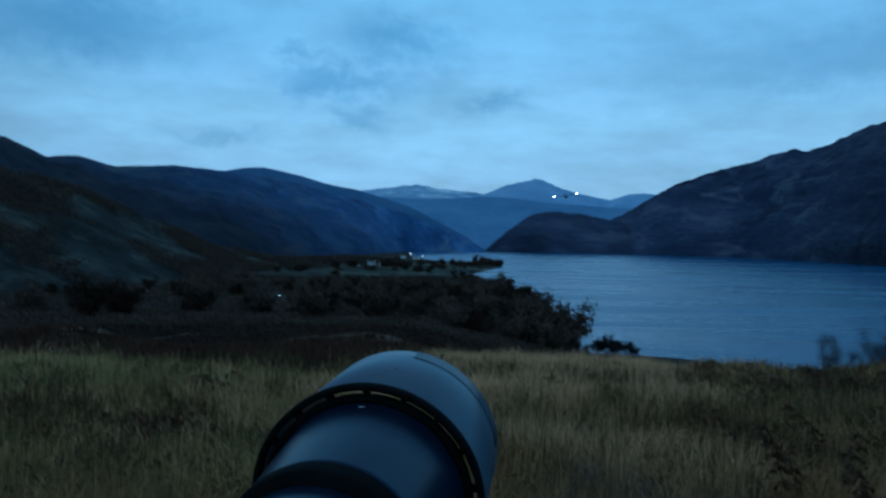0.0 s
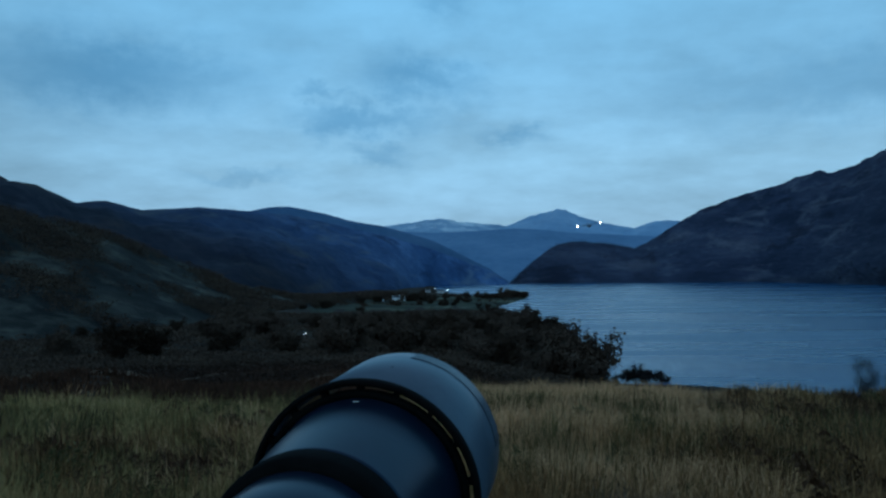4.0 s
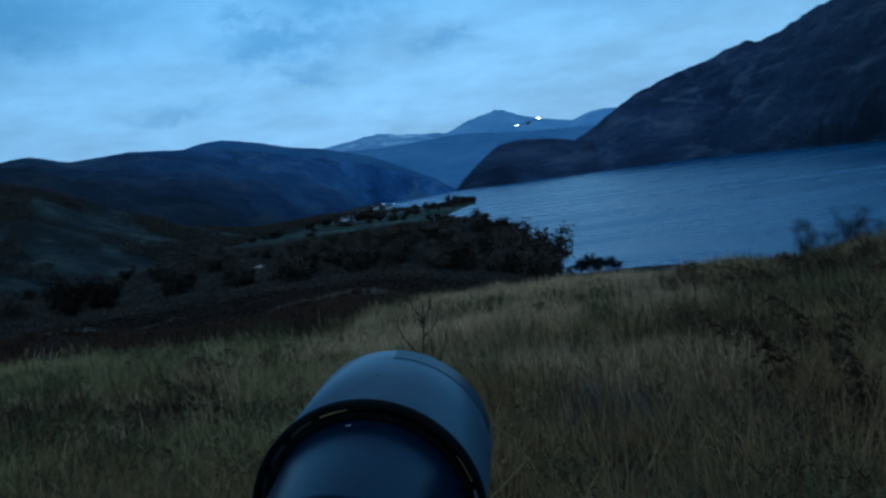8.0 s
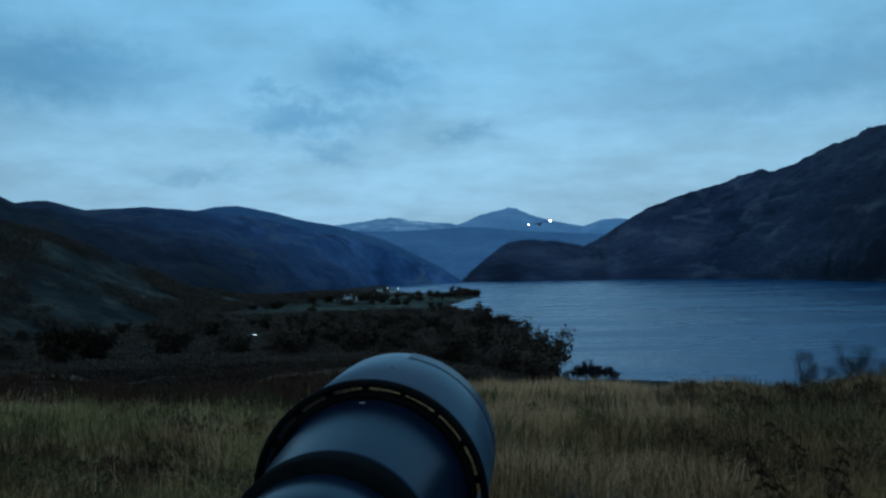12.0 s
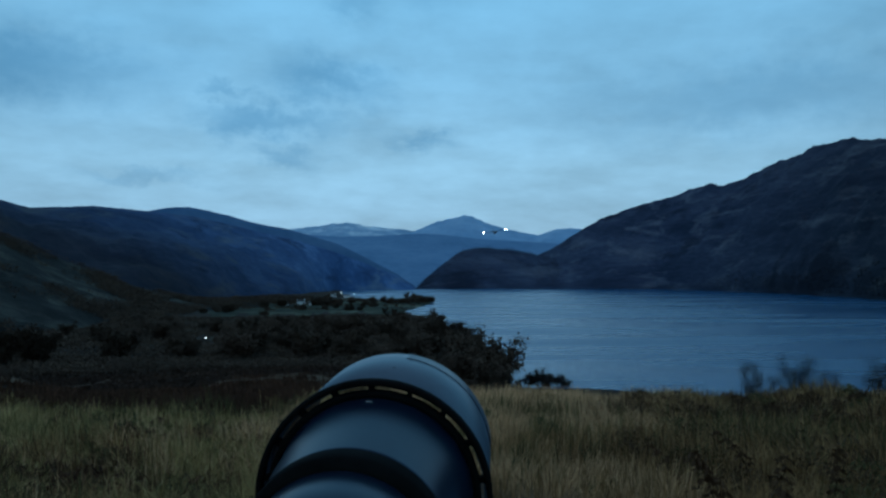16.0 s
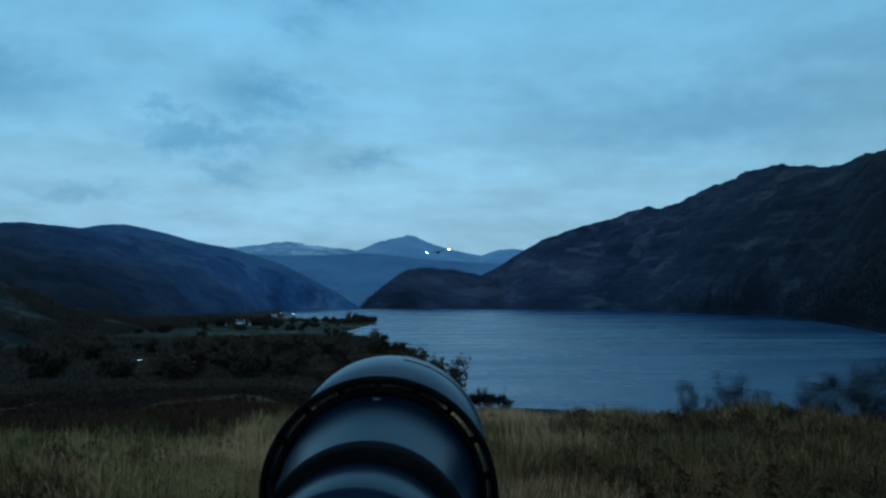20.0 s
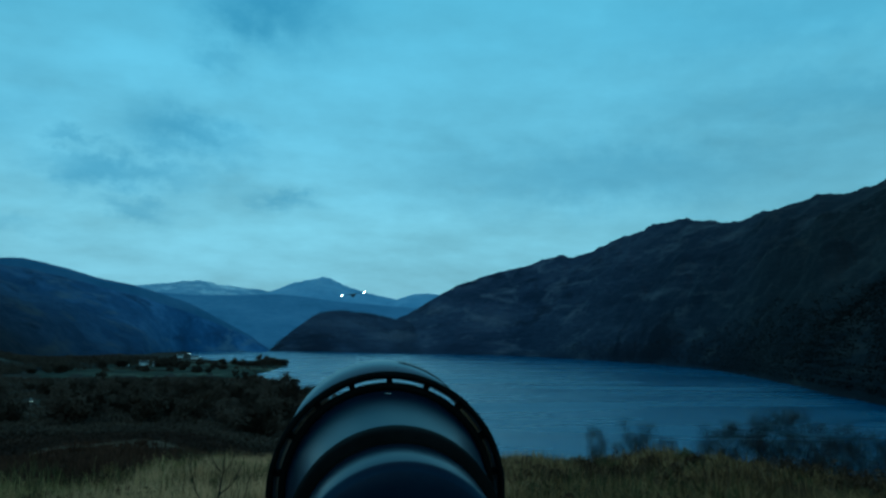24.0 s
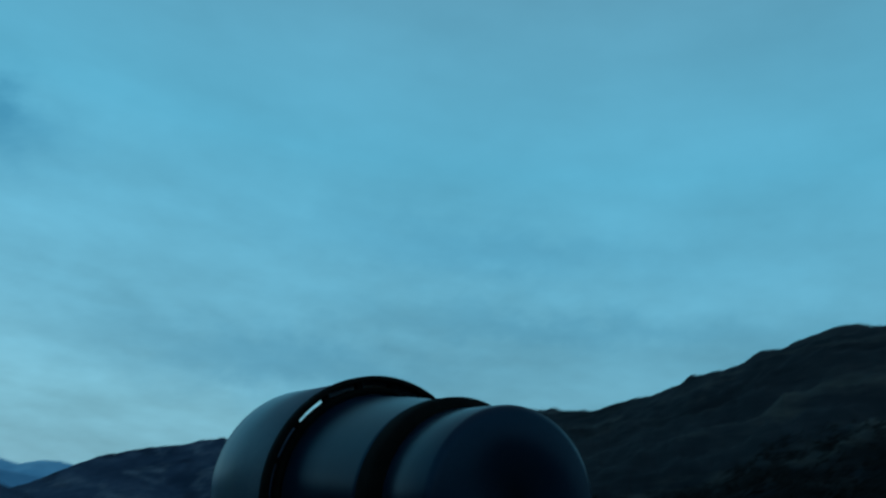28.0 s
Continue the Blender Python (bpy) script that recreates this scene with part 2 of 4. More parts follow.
patches(M_HILL, (0.050, 0.048, 0.047), 90, 0.54, 0.70, (0.6, 0.6, 2.2))
patches(M_HILL, (0.009, 0.010, 0.013), 260, 0.54, 0.62, (0.6, 0.6, 1.6), 3.0)
# haze in the colour, growing along the hill
haze_far(M_HILL, 900, 2350, (2.2, 2.5, 3.4))
# dark heath with haze blue in its base, more of it at the far end
M_LEFT = material("dark_hill_heath", [(0.011, 0.0135, 0.022), (0.017, 0.0205, 0.032), (0.030, 0.033, 0.046)], 150, 0.95, 0.9, 9, spec=0.06)
patches(M_LEFT, (0.036, 0.032, 0.033), 110, 0.54, 0.68, (0.7, 0.7, 2.0), 1.0)
patches(M_LEFT, (0.009, 0.011, 0.018), 160, 0.55, 0.64, (0.7, 0.7, 1.6), 5.0)
haze_far(M_LEFT, 1300, 2300, (3.8, 5.8, 7.9))
# the blue haze of distance is mixed into this base colour
M_LEFTFAR = material("hazed_hill_heath", [(0.056, 0.108, 0.200), (0.070, 0.128, 0.228), (0.088, 0.148, 0.252)], 200, 0.95, 0.8, 9, spec=0.06)
M_WOOD = material("leafless_hill_wood", [(0.0125, 0.0135, 0.015), (0.017, 0.018, 0.019), (0.023, 0.023, 0.023)], 40, 0.9, 0, 5, island=0.3, spec=0.06)
# the wood gets the same haze in its colour as the hill under it
haze_far(M_WOOD, 900, 2350, (1.9, 2.3, 3.3))
# wood colour tinted blue to match the hazed hill round it
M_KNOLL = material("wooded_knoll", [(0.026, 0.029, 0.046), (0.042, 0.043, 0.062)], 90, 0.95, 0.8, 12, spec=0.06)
# aerial haze is put into the base colours of these three far slopes
M_MID = material("hazed_hillside", [(0.098, 0.176, 0.295), (0.122, 0.208, 0.34), (0.148, 0.238, 0.375)], 260, 0.95, 0.8, 8, spec=0.06)
M_PEAK = material("hazed_bare_mountain", [(0.18, 0.30, 0.46), (0.225, 0.35, 0.515), (0.28, 0.41, 0.57)], 260, 0.95, 0.6, 7, spec=0.06)
M_SNOW = material("hazed_snowy_mountain", [(0.19, 0.30, 0.44), (0.27, 0.38, 0.52), (0.56, 0.66, 0.74)], 240, 0.9, 0.5, 6, stretch=(1, 1, 2.5), spec=0.06)
# white snow patches in the colour, standing in for cloud wisps on the crest too
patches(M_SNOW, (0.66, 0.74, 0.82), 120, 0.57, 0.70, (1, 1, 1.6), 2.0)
M_FORE = material("rough_pasture_slope", [(0.011, 0.012, 0.012), (0.021, 0.022, 0.020), (0.038, 0.038, 0.031)], 60, 0.95, 0.8, 10, stretch=(1, 1, 3), spec=0.06)
patches(M_FORE, (0.080, 0.077, 0.062), 42, 0.50, 0.68, (1, 1, 2.5), 2.0)
patches(M_FORE, (0.013, 0.013, 0.013), 55, 0.50, 0.58, (1, 1, 2.0), 7.0)
M_BARK = material("dark_bark", [(0.012, 0.011, 0.010), (0.03, 0.026, 0.022)], 0.4, 0.9, 0.4, spec=0.06)
M_DEADWOOD = material("weathered_dead_wood", [(0.16, 0.15, 0.13), (0.26, 0.25, 0.22)], 0.6, 0.9, 0.4, spec=0.06)
M_TWIG = material("bare_twigs", [(0.022, 0.020, 0.020), (0.045, 0.038, 0.036)], 3, 0.9, spec=0.06)
M_LEAF = material("dark_foliage", [(0.040, 0.028, 0.022), (0.070, 0.048, 0.035), (0.108, 0.074, 0.051)], 14, 0.85, 0, 5, island=0.3, spec=0.06)
M_BLACK = material("black_lens_paint", [(0.005, 0.009, 0.020), (0.008, 0.015, 0.030)], 0.02, 0.28, 0.05, 14, spec=0.20, sheen=(0.38, 0.62, 1.0))
M_HOODP = material("worn_hood_plastic", [(0.052, 0.073, 0.102), (0.074, 0.100, 0.132)], 0.03, 0.34, 0.05, 16, sheen=(0.7, 0.86, 1.0))
M_RUBBER = material("black_rubber", [(0.003, 0.003, 0.003), (0.006, 0.006, 0.006)], 0.01, 0.8, 0.2, spec=0.03)
M_WHITE = material("white_paint", [(0.7, 0.7, 0.68), (0.8, 0.8, 0.78)], 1, 0.6)
M_HARL = material("white_harling", [(0.68, 0.68, 0.66), (0.82, 0.82, 0.80)], 2, 0.9, 0.3)
M_SLATE = material("slate_roof", [(0.05, 0.055, 0.065), (0.09, 0.095, 0.10)], 1.5, 0.7, 0.4)
M_PANE = material("window_glass", [(0.01, 0.012, 0.015), (0.02, 0.022, 0.025)], 1, 0.08)
M_GREY = material("aircraft_grey", [(0.035, 0.04, 0.042), (0.05, 0.055, 0.058)], 4, 0.5, 0.05)
M_DARK = material("propeller_black", [(0.012, 0.012, 0.013), (0.02, 0.02, 0.02)], 0.5, 0.5)
M_CARP = material("car_paint", [(0.05, 0.05, 0.055), (0.07, 0.07, 0.075)], 1, 0.25)
M_METAL = material("brushed_metal", [(0.3, 0.3, 0.31), (0.4, 0.4, 0.41)], 0.05, 0.35, 0.05, metal=1.0)
G_LAND = glowing("landing_light", (1.0, 0.95, 0.85), 26)
G_HEAD = glowing("headlight_glow", (1.0, 0.95, 0.85), 6)
G_LAMP = glowing("street_light_glow", (1.0, 0.9, 0.75), 9)


def water_material():
    m = bpy.data.materials.new("loch_water")
    m.use_nodes = True
    t = m.node_tree
    p = t.nodes["Principled BSDF"]
    p.inputs["Base Color"].default_value = (0.005, 0.060, 0.158, 1)
    p.inputs["Roughness"].default_value, p.inputs["IOR"].default_value = 0.24, 1.33
    p.inputs["Specular Tint"].default_value = (0.62, 0.91, 1.0, 1)
    co = t.nodes.new("ShaderNodeTexCoord")
    heights = []
    for size, weight, st in ((1.8, 0.8, (1, 0.6, 1)), (5.0, 0.8, (0.7, 1, 1)), (60.0, 0.3, (0.5, 1, 1))):
        mp, n = t.nodes.new("ShaderNodeMapping"), t.nodes.new("ShaderNodeTexNoise")
        mp.inputs["Scale"].default_value = [s / size for s in st]
        mp.inputs["Rotation"].default_value = (0, 0, 0.4)
        t.links.new(co.outputs["Object"], mp.inputs[0])
        t.links.new(mp.outputs[0], n.inputs["Vector"])
        n.inputs["Scale"].default_value, n.inputs["Detail"].default_value = 1.0, 3
        mul = t.nodes.new("ShaderNodeMath")
        mul.operation = "MULTIPLY"
        mul.inputs[1].default_value = weight
        t.links.new(n.outputs["Fac"], mul.inputs[0])
        heights.append(mul.outputs[0])
    s = heights[0]
    for h in heights[1:]:
        a = t.nodes.new("ShaderNodeMath")
        a.operation = "ADD"
        t.links.new(s, a.inputs[0]), t.links.new(h, a.inputs[1])
        s = a.outputs[0]
    b = t.nodes.new("ShaderNodeBump")
    b.inputs["Strength"].default_value, b.inputs["Distance"].default_value = 0.5, 1.0
    t.links.new(s, b.inputs["Height"])
    t.links.new(b.outputs[0], p.inputs["Normal"])
    # wind lanes: smoother and rougher stretches
    mp, n, mr = t.nodes.new("ShaderNodeMapping"), t.nodes.new("ShaderNodeTexNoise"), t.nodes.new("ShaderNodeMapRange")
    mp.inputs["Scale"].default_value = (1 / 300, 1 / 55, 1)
    t.links.new(co.outputs["Object"], mp.inputs[0]), t.links.new(mp.outputs[0], n.inputs["Vector"])
    n.inputs["Scale"].default_value, n.inputs["Detail"].default_value = 1.0, 4
    mr.inputs[1].default_value, mr.inputs[2].default_value, mr.inputs[3].default_value, mr.inputs[4].default_value = 0.38, 0.62, 0.17, 0.33
    t.links.new(n.outputs["Fac"], mr.inputs[0]), t.links.new(mr.outputs[0], p.inputs["Roughness"])
    return m


M_WATER = water_material()

# ---- mesh helpers ----


def mesh_np(name, verts, faces, mat, smooth=False):
    """A mesh object from arrays; faces all of one size."""
    verts, faces = np.asarray(verts, dtype=np.float32), np.asarray(faces, dtype=np.int32)
    me = bpy.data.meshes.new(name)
    me.vertices.add(len(verts))
    me.vertices.foreach_set("co", verts.ravel())
    k = faces.shape[1]
    me.loops.add(faces.size)
    me.loops.foreach_set("vertex_index", faces.ravel())
    me.polygons.add(len(faces))
    me.polygons.foreach_set("loop_start", np.arange(len(faces), dtype=np.int32) * k)
    if smooth:
        me.polygons.foreach_set("use_smooth", np.ones(len(faces), dtype=bool))
    me.update(calc_edges=True)
    me.materials.append(mat)
    return new(name, me)


def grid_faces(rows, cols):
    i = np.arange((rows - 1) * cols).reshape(rows - 1, cols)[:, :-1].ravel()
    return np.stack([i, i + 1, i + cols + 1, i + cols], 1)


def part(name, bm, mat, parent=None, label="", smooth=False):
    me = bpy.data.meshes.new(name)
    bmesh.ops.recalc_face_normals(bm, faces=bm.faces)
    if smooth:
        for f in bm.faces:
            f.smooth = True
    bm.to_mesh(me)
    bm.free()
    me.materials.append(mat)
    ob = new(name, me)
    if parent:
        ob.parent = parent
    if label:
        ob["label"] = label
    return ob


def lathe(profile, n=96, a0=0.0, a1=360.0, close=True):
    """A solid of revolution round z from a closed (radius, z) outline."""
    bm = bmesh.new()
    full = abs(a1 - a0 - 360) < 1e-6
    steps = n if full else n + 1
    rings = []
    for i in range(steps):
        a = radians(a0 + (a1 - a0) * i / n)
        rings.append([bm.verts.new((r * math.cos(a), r * math.sin(a), z)) for r, z in profile])
    m = len(profile)
    for i in range(n):
        p, q = rings[i], rings[(i + 1) % steps]
        for j in range(m if close else m - 1):
            k = (j + 1) % m
            vs = [p[j], q[j], q[k], p[k]]
            bm.faces.new(vs)
    if not full and close:
        bm.faces.new(rings[0]), bm.faces.new(rings[-1][::-1])
    return bm


def box(sx, sy, sz, at=(0, 0, 0), bevel=0.0, bm=None):
    own = bmesh.new()
    bmesh.ops.create_cube(own, size=1, matrix=Matrix.Translation(at) @ Matrix.Diagonal((sx, sy, sz, 1)))
    if bevel:
        bmesh.ops.bevel(own, geom=own.edges, offset=bevel, segments=2, affect="EDGES")
    if bm is None:
        return own
    me = bpy.data.meshes.new("tmp")
    own.to_mesh(me), own.free()
    bm.from_mesh(me)
    bpy.data.meshes.remove(me)
    return bm


def tube(bm, points, radii, sides=6):
    """A tapered tube along points."""
    rings = []
    for i, p in enumerate(points):
        d = (points[min(i + 1, len(points) - 1)] - points[max(i - 1, 0)]).normalized()
        u = d.orthogonal().normalized()
        v = d.cross(u)
        rings.append([bm.verts.new(p + (u * math.cos(2 * math.pi * k / sides) + v * math.sin(2 * math.pi * k / sides)) * radii[i]) for k in range(sides)])
    for a, b in zip(rings, rings[1:]):
        for k in range(sides):
            bm.faces.new((a[k], a[(k + 1) % sides], b[(k + 1) % sides], b[k]))
    bm.faces.new(rings[-1])
    return bm


def polar(b, d, z=0.0):
    """Bearing in degrees to the right of straight ahead, distance, height."""
    return Vector((d * math.sin(radians(b)), d * math.cos(radians(b)), z))


# ---- ground, loch ----
SHORE = [(100, 150), (70, 180), (45, 215), (25, 240), (10.8, 255), (6.5, 250), (4.7, 330), (1.5, 520), (-1.7, 810), (-0.6, 930), (0.7, 1127),
         (-0.8, 1165), (-3.4, 1230), (-5.8, 1580), (-6.2, 2450), (-1, 2640), (9, 2720), (20, 2420), (30, 1680), (45, 620), (60, 430), (100, 420)]
SHORE_XY = np.array([polar(b, d)[:2] for b, d in SHORE])


def shore_distance(x, y):
    """Distance to the shore line, negative in the loch."""
    best, inside = np.full(x.shape, 1e9), np.zeros(x.shape, bool)
    for (ax, ay), (bx, by) in zip(SHORE_XY, np.roll(SHORE_XY, -1, 0)):
        ex, ey = bx - ax, by - ay
        t = np.clip(((x - ax) * ex + (y - ay) * ey) / (ex * ex + ey * ey), 0, 1)
        best = np.minimum(best, np.hypot(x - ax - t * ex, y - ay - t * ey))
        cross = (ay > y) != (by > y)
        inside ^= cross & (x < ex * (y - ay) / (ey if ey else 1e-9) + ax)
    return np.where(inside, -best, best)


def wobble(x, y, size, seed=0.0):
    s = 0
    for k, (w, f) in enumerate(((1, 1), (0.5, 2.1), (0.25, 4.3))):
        a = seed + k * 1.7
        s = s + w * np.sin(x * f / size + a + 1.3 * np.sin(y * f * 0.7 / size + a * 2)) * np.sin(y * f / size + 2 * a + 1.1 * np.sin(x * f * 0.8 / size + a))
    return s


NEAR_R = [0, 5, 10, 20, 27, 33, 45, 60, 100, 150, 240, 300, 600, 1000, 2000, 5000]
NEAR_LOCH = [34.35, 33.95, 33.5, 32.45, 31.7, 30.9, 28.4, 25.0, 15.6, 8.0, 1.0, 1.0, 1.0, 1.0, 1.0, 1.0]
NEAR_GLEN = [34.35, 33.95, 33.5, 32.55, 31.8, 31.0, 29.4, 27.6, 22.8, 17.2, 11.8, 8.8, 3.4, 2.0, 2.0, 2.0]


def ground_height(x, y):
    r, b = np.hypot(x, y), np.degrees(np.arctan2(x, y))
    loch, glen = np.interp(r, NEAR_R, NEAR_LOCH), np.interp(r, NEAR_R, NEAR_GLEN)
    k = np.clip((8 - b) / 16, 0, 1)
    k = k * k * (3 - 2 * k)
    z = loch + (glen - loch) * k
    far = np.clip((r - 8) / 20, 0, 1)
    z = z + far * np.clip(60 / np.maximum(r, 60), 0, 1) * (0.62 * np.exp(-((b - 29.5) / 5.5) ** 2) + 0.12 * np.exp(-((b - 20) / 2) ** 2))
    z = z + 0.05 * wobble(x, y, 0.9) + 0.11 * np.clip(r / 10, 0, 1) * wobble(x, y, 3.2, 1.0) + np.clip((r - 60) / 100, 0, 1) * 0.9 * wobble(x, y, 40, 2.0)
    z = z + 1.5 * np.clip((-21 - b) / 8, 0, 1) * np.exp(-((r - 46) / 14) ** 2) * (b > -120)
    z = z + 0.75 * np.exp(-((r - 50) / 14) ** 2) * np.exp(-((b + 10.5) / 5.0) ** 4)
    behind = np.clip(-y / 60, 0, 1)
    z = z + behind * np.minimum(r, 400) * 0.12 * (r < 5000)
    sd = shore_distance(x, y)
    bank = np.where(sd > 0, 0.15 + sd * 0.32, np.maximum(sd * 0.1, -4))
    return np.minimum(z, bank)


bear = np.concatenate([np.linspace(-180, -50, 66)[:-1], np.linspace(-50, 72, 610), np.linspace(72, 180, 56)[1:]])
dist = np.concatenate([[0.05], np.geomspace(0.5, 60, 130), np.geomspace(62, 4900, 150)])
BB, DD = np.meshgrid(np.radians(bear), dist)
gx, gy = DD * np.sin(BB), DD * np.cos(BB)
gz = ground_height(gx, gy)
faces = grid_faces(len(dist), len(bear))
ground = mesh_np("ground", np.stack([gx, gy, gz], -1).reshape(-1, 3), faces, M_TURF, True)
ground.data.materials.append(M_GROUND)
ground.data.materials.append(M_FIELD)
fr = dist[faces[:, 0] // len(bear)]
fb = bear[faces[:, 0] % len(bear)]
brown = 20 + 2 * np.sin(fb * 0.7)
which = np.where(fr > np.where(fb < -3, brown, 44), 1, 0)
which = np.where((fr > 715 + 35 * np.sin(fb * 2.3) + 20 * np.sin(fb * 5.1)) & (fr < 1250) & (fb > -16) & (fb < 1), 2, which)
ground.data.polygons.foreach_set("material_index", which.astype(np.int32))
tagged(ground, "rough moorland hillside falling to a wooded loch shore", "ground", kind="structure")

a = np.radians(np.linspace(-180, 180, 181))
rr = np.geomspace(60, 4900, 40)
AA, RR = np.meshgrid(a, rr)
loch = mesh_np("water", np.stack([RR * np.sin(AA), RR * np.cos(AA), 0 * RR], -1).reshape(-1, 3), grid_faces(40, 181), M_WATER, True)
tagged(loch, "wind-rippled blue-grey loch water at dusk", "water", kind="structure")

# ---- hills ----


def hill(name, crest, foot, mat, label, step=0.12, front=46, back=10, depth=900, rough=0.03, shape=0.85, seed=0, tooth=0.004):
    """A long hill: crest of (bearing, distance, rise in degrees over the eye), foot of (bearing, distance)."""
    cb, cd = [c[0] for c in crest], [c[1] for c in crest]
    ch = [36 + c[1] * math.tan(radians(c[2])) for c in crest]
    b = np.arange(cb[0], cb[-1] + 1e-6, step)
    d1, h1 = np.interp(b, cb, cd), np.interp(b, cb, ch)
    d0 = np.interp(b, [f[0] for f in foot], [f[1] for f in foot])
    v = np.concatenate([np.linspace(0, 1, front), 1 + np.linspace(0, 1, back + 1)[1:]])
    V, B = np.meshgrid(v, b, indexing="ij")
    D = np.where(V <= 1, d0 + (d1 - d0) * V, d1 + (V - 1) * depth)
    X, Y = D * np.sin(np.radians(B)), D * np.cos(np.radians(B))
    rise = np.where(V <= 1, np.clip(V, 0, 1) ** shape, np.clip(2 - V, 0, 1) ** 1.2)
    Z = -3 + (h1 + 3) * rise
    n = np.array([noise.fractal(Vector((x / 260 + seed, y / 260, z / 110)), 0.9, 2.1, 6) for x, y, z in zip(X.ravel(), Y.ravel(), Z.ravel())]).reshape(X.shape)
    t = np.array([noise.fractal(Vector((x / 60 + seed, y / 60, z / 28)), 0.7, 2.1, 4) for x, y, z in zip(X.ravel(), Y.ravel(), Z.ravel())]).reshape(X.shape)
    mid = np.clip(V * (1 - V) * 4, 0, 1)
    Z = Z + (h1 + 3) * (n * rough * mid * 2.2 + t * (tooth + rough * 0.35 * mid) * np.clip(V * 4, 0, 1))
    ob = mesh_np(name, np.stack([X, Y, Z], -1).reshape(-1, 3), grid_faces(*X.shape)[:, ::-1], mat, True)
    return tagged(ob, label, "hill", kind="structure")


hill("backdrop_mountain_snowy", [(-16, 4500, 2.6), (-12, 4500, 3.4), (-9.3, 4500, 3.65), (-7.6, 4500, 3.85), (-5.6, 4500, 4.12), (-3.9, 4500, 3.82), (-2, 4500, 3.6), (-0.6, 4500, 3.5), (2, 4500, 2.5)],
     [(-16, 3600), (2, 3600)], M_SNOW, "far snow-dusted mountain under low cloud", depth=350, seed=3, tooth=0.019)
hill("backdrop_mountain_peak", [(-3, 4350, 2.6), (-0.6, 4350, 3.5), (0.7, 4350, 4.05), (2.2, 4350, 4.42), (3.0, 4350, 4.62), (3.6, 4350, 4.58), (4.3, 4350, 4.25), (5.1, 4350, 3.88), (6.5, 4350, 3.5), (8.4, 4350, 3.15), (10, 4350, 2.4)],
     [(-3, 3500), (10, 3500)], M_PEAK, "far mountain with a rounded peak, coloured blue-grey with haze", depth=350, seed=5, tooth=0.013)
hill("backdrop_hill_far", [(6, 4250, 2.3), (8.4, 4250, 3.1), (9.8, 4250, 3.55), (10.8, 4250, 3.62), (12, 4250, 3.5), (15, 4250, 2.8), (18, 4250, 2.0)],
     [(6, 3400), (18, 3400)], M_PEAK, "far rounded hill, coloured blue-grey with haze", depth=350, seed=7)
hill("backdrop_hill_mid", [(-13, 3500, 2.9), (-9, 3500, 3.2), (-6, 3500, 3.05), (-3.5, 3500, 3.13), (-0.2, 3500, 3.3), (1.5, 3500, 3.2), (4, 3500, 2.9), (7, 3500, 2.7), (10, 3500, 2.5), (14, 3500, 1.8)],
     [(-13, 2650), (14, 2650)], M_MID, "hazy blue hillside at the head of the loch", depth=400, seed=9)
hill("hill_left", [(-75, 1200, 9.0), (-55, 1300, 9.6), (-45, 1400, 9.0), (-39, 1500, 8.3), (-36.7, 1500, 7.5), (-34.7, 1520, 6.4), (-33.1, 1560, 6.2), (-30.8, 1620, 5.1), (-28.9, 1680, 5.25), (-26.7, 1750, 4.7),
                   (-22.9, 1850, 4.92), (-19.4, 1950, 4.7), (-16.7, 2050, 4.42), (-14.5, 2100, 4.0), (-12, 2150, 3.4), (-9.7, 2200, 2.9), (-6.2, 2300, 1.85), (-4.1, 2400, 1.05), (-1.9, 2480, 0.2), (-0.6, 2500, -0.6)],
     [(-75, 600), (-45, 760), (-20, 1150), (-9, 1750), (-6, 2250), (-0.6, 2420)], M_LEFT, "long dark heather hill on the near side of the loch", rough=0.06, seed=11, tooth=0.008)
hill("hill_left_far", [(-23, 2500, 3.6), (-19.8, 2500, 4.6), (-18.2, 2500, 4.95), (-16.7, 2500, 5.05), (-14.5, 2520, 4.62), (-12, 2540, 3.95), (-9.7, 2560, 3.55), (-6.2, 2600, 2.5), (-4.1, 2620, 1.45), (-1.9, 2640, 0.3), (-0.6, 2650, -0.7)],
     [(-23, 2150), (-9, 2350), (-0.6, 2560)], M_LEFTFAR, "rounded hill coloured blue with haze behind the dark ridge", rough=0.05, depth=500, seed=12, tooth=0.006)
hill("hill_left_slope", [(-80, 500, 9), (-60, 600, 8.0), (-48, 680, 6.8), (-36.6, 740, 4.9), (-34, 770, 4.3), (-31.6, 800, 3.75), (-28.4, 860, 2.9), (-24.9, 910, 1.4), (-22.3, 940, 0.3), (-20.2, 970, -0.5), (-16.8, 1010, -1.35), (-13.7, 1050, -1.65), (-9, 1150, -1.8)],
     [(-80, 160), (-45, 260), (-26, 420), (-9, 900)], M_FORE, "dark rough grazing slope with pale grass patches", rough=0.05, seed=13, depth=500, shape=1.0)
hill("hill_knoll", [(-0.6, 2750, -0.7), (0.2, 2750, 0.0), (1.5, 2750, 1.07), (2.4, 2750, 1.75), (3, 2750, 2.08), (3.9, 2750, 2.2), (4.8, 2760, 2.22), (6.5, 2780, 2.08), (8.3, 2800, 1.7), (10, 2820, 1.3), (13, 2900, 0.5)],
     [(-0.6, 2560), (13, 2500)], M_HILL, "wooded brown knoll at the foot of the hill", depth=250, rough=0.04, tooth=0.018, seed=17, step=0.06)
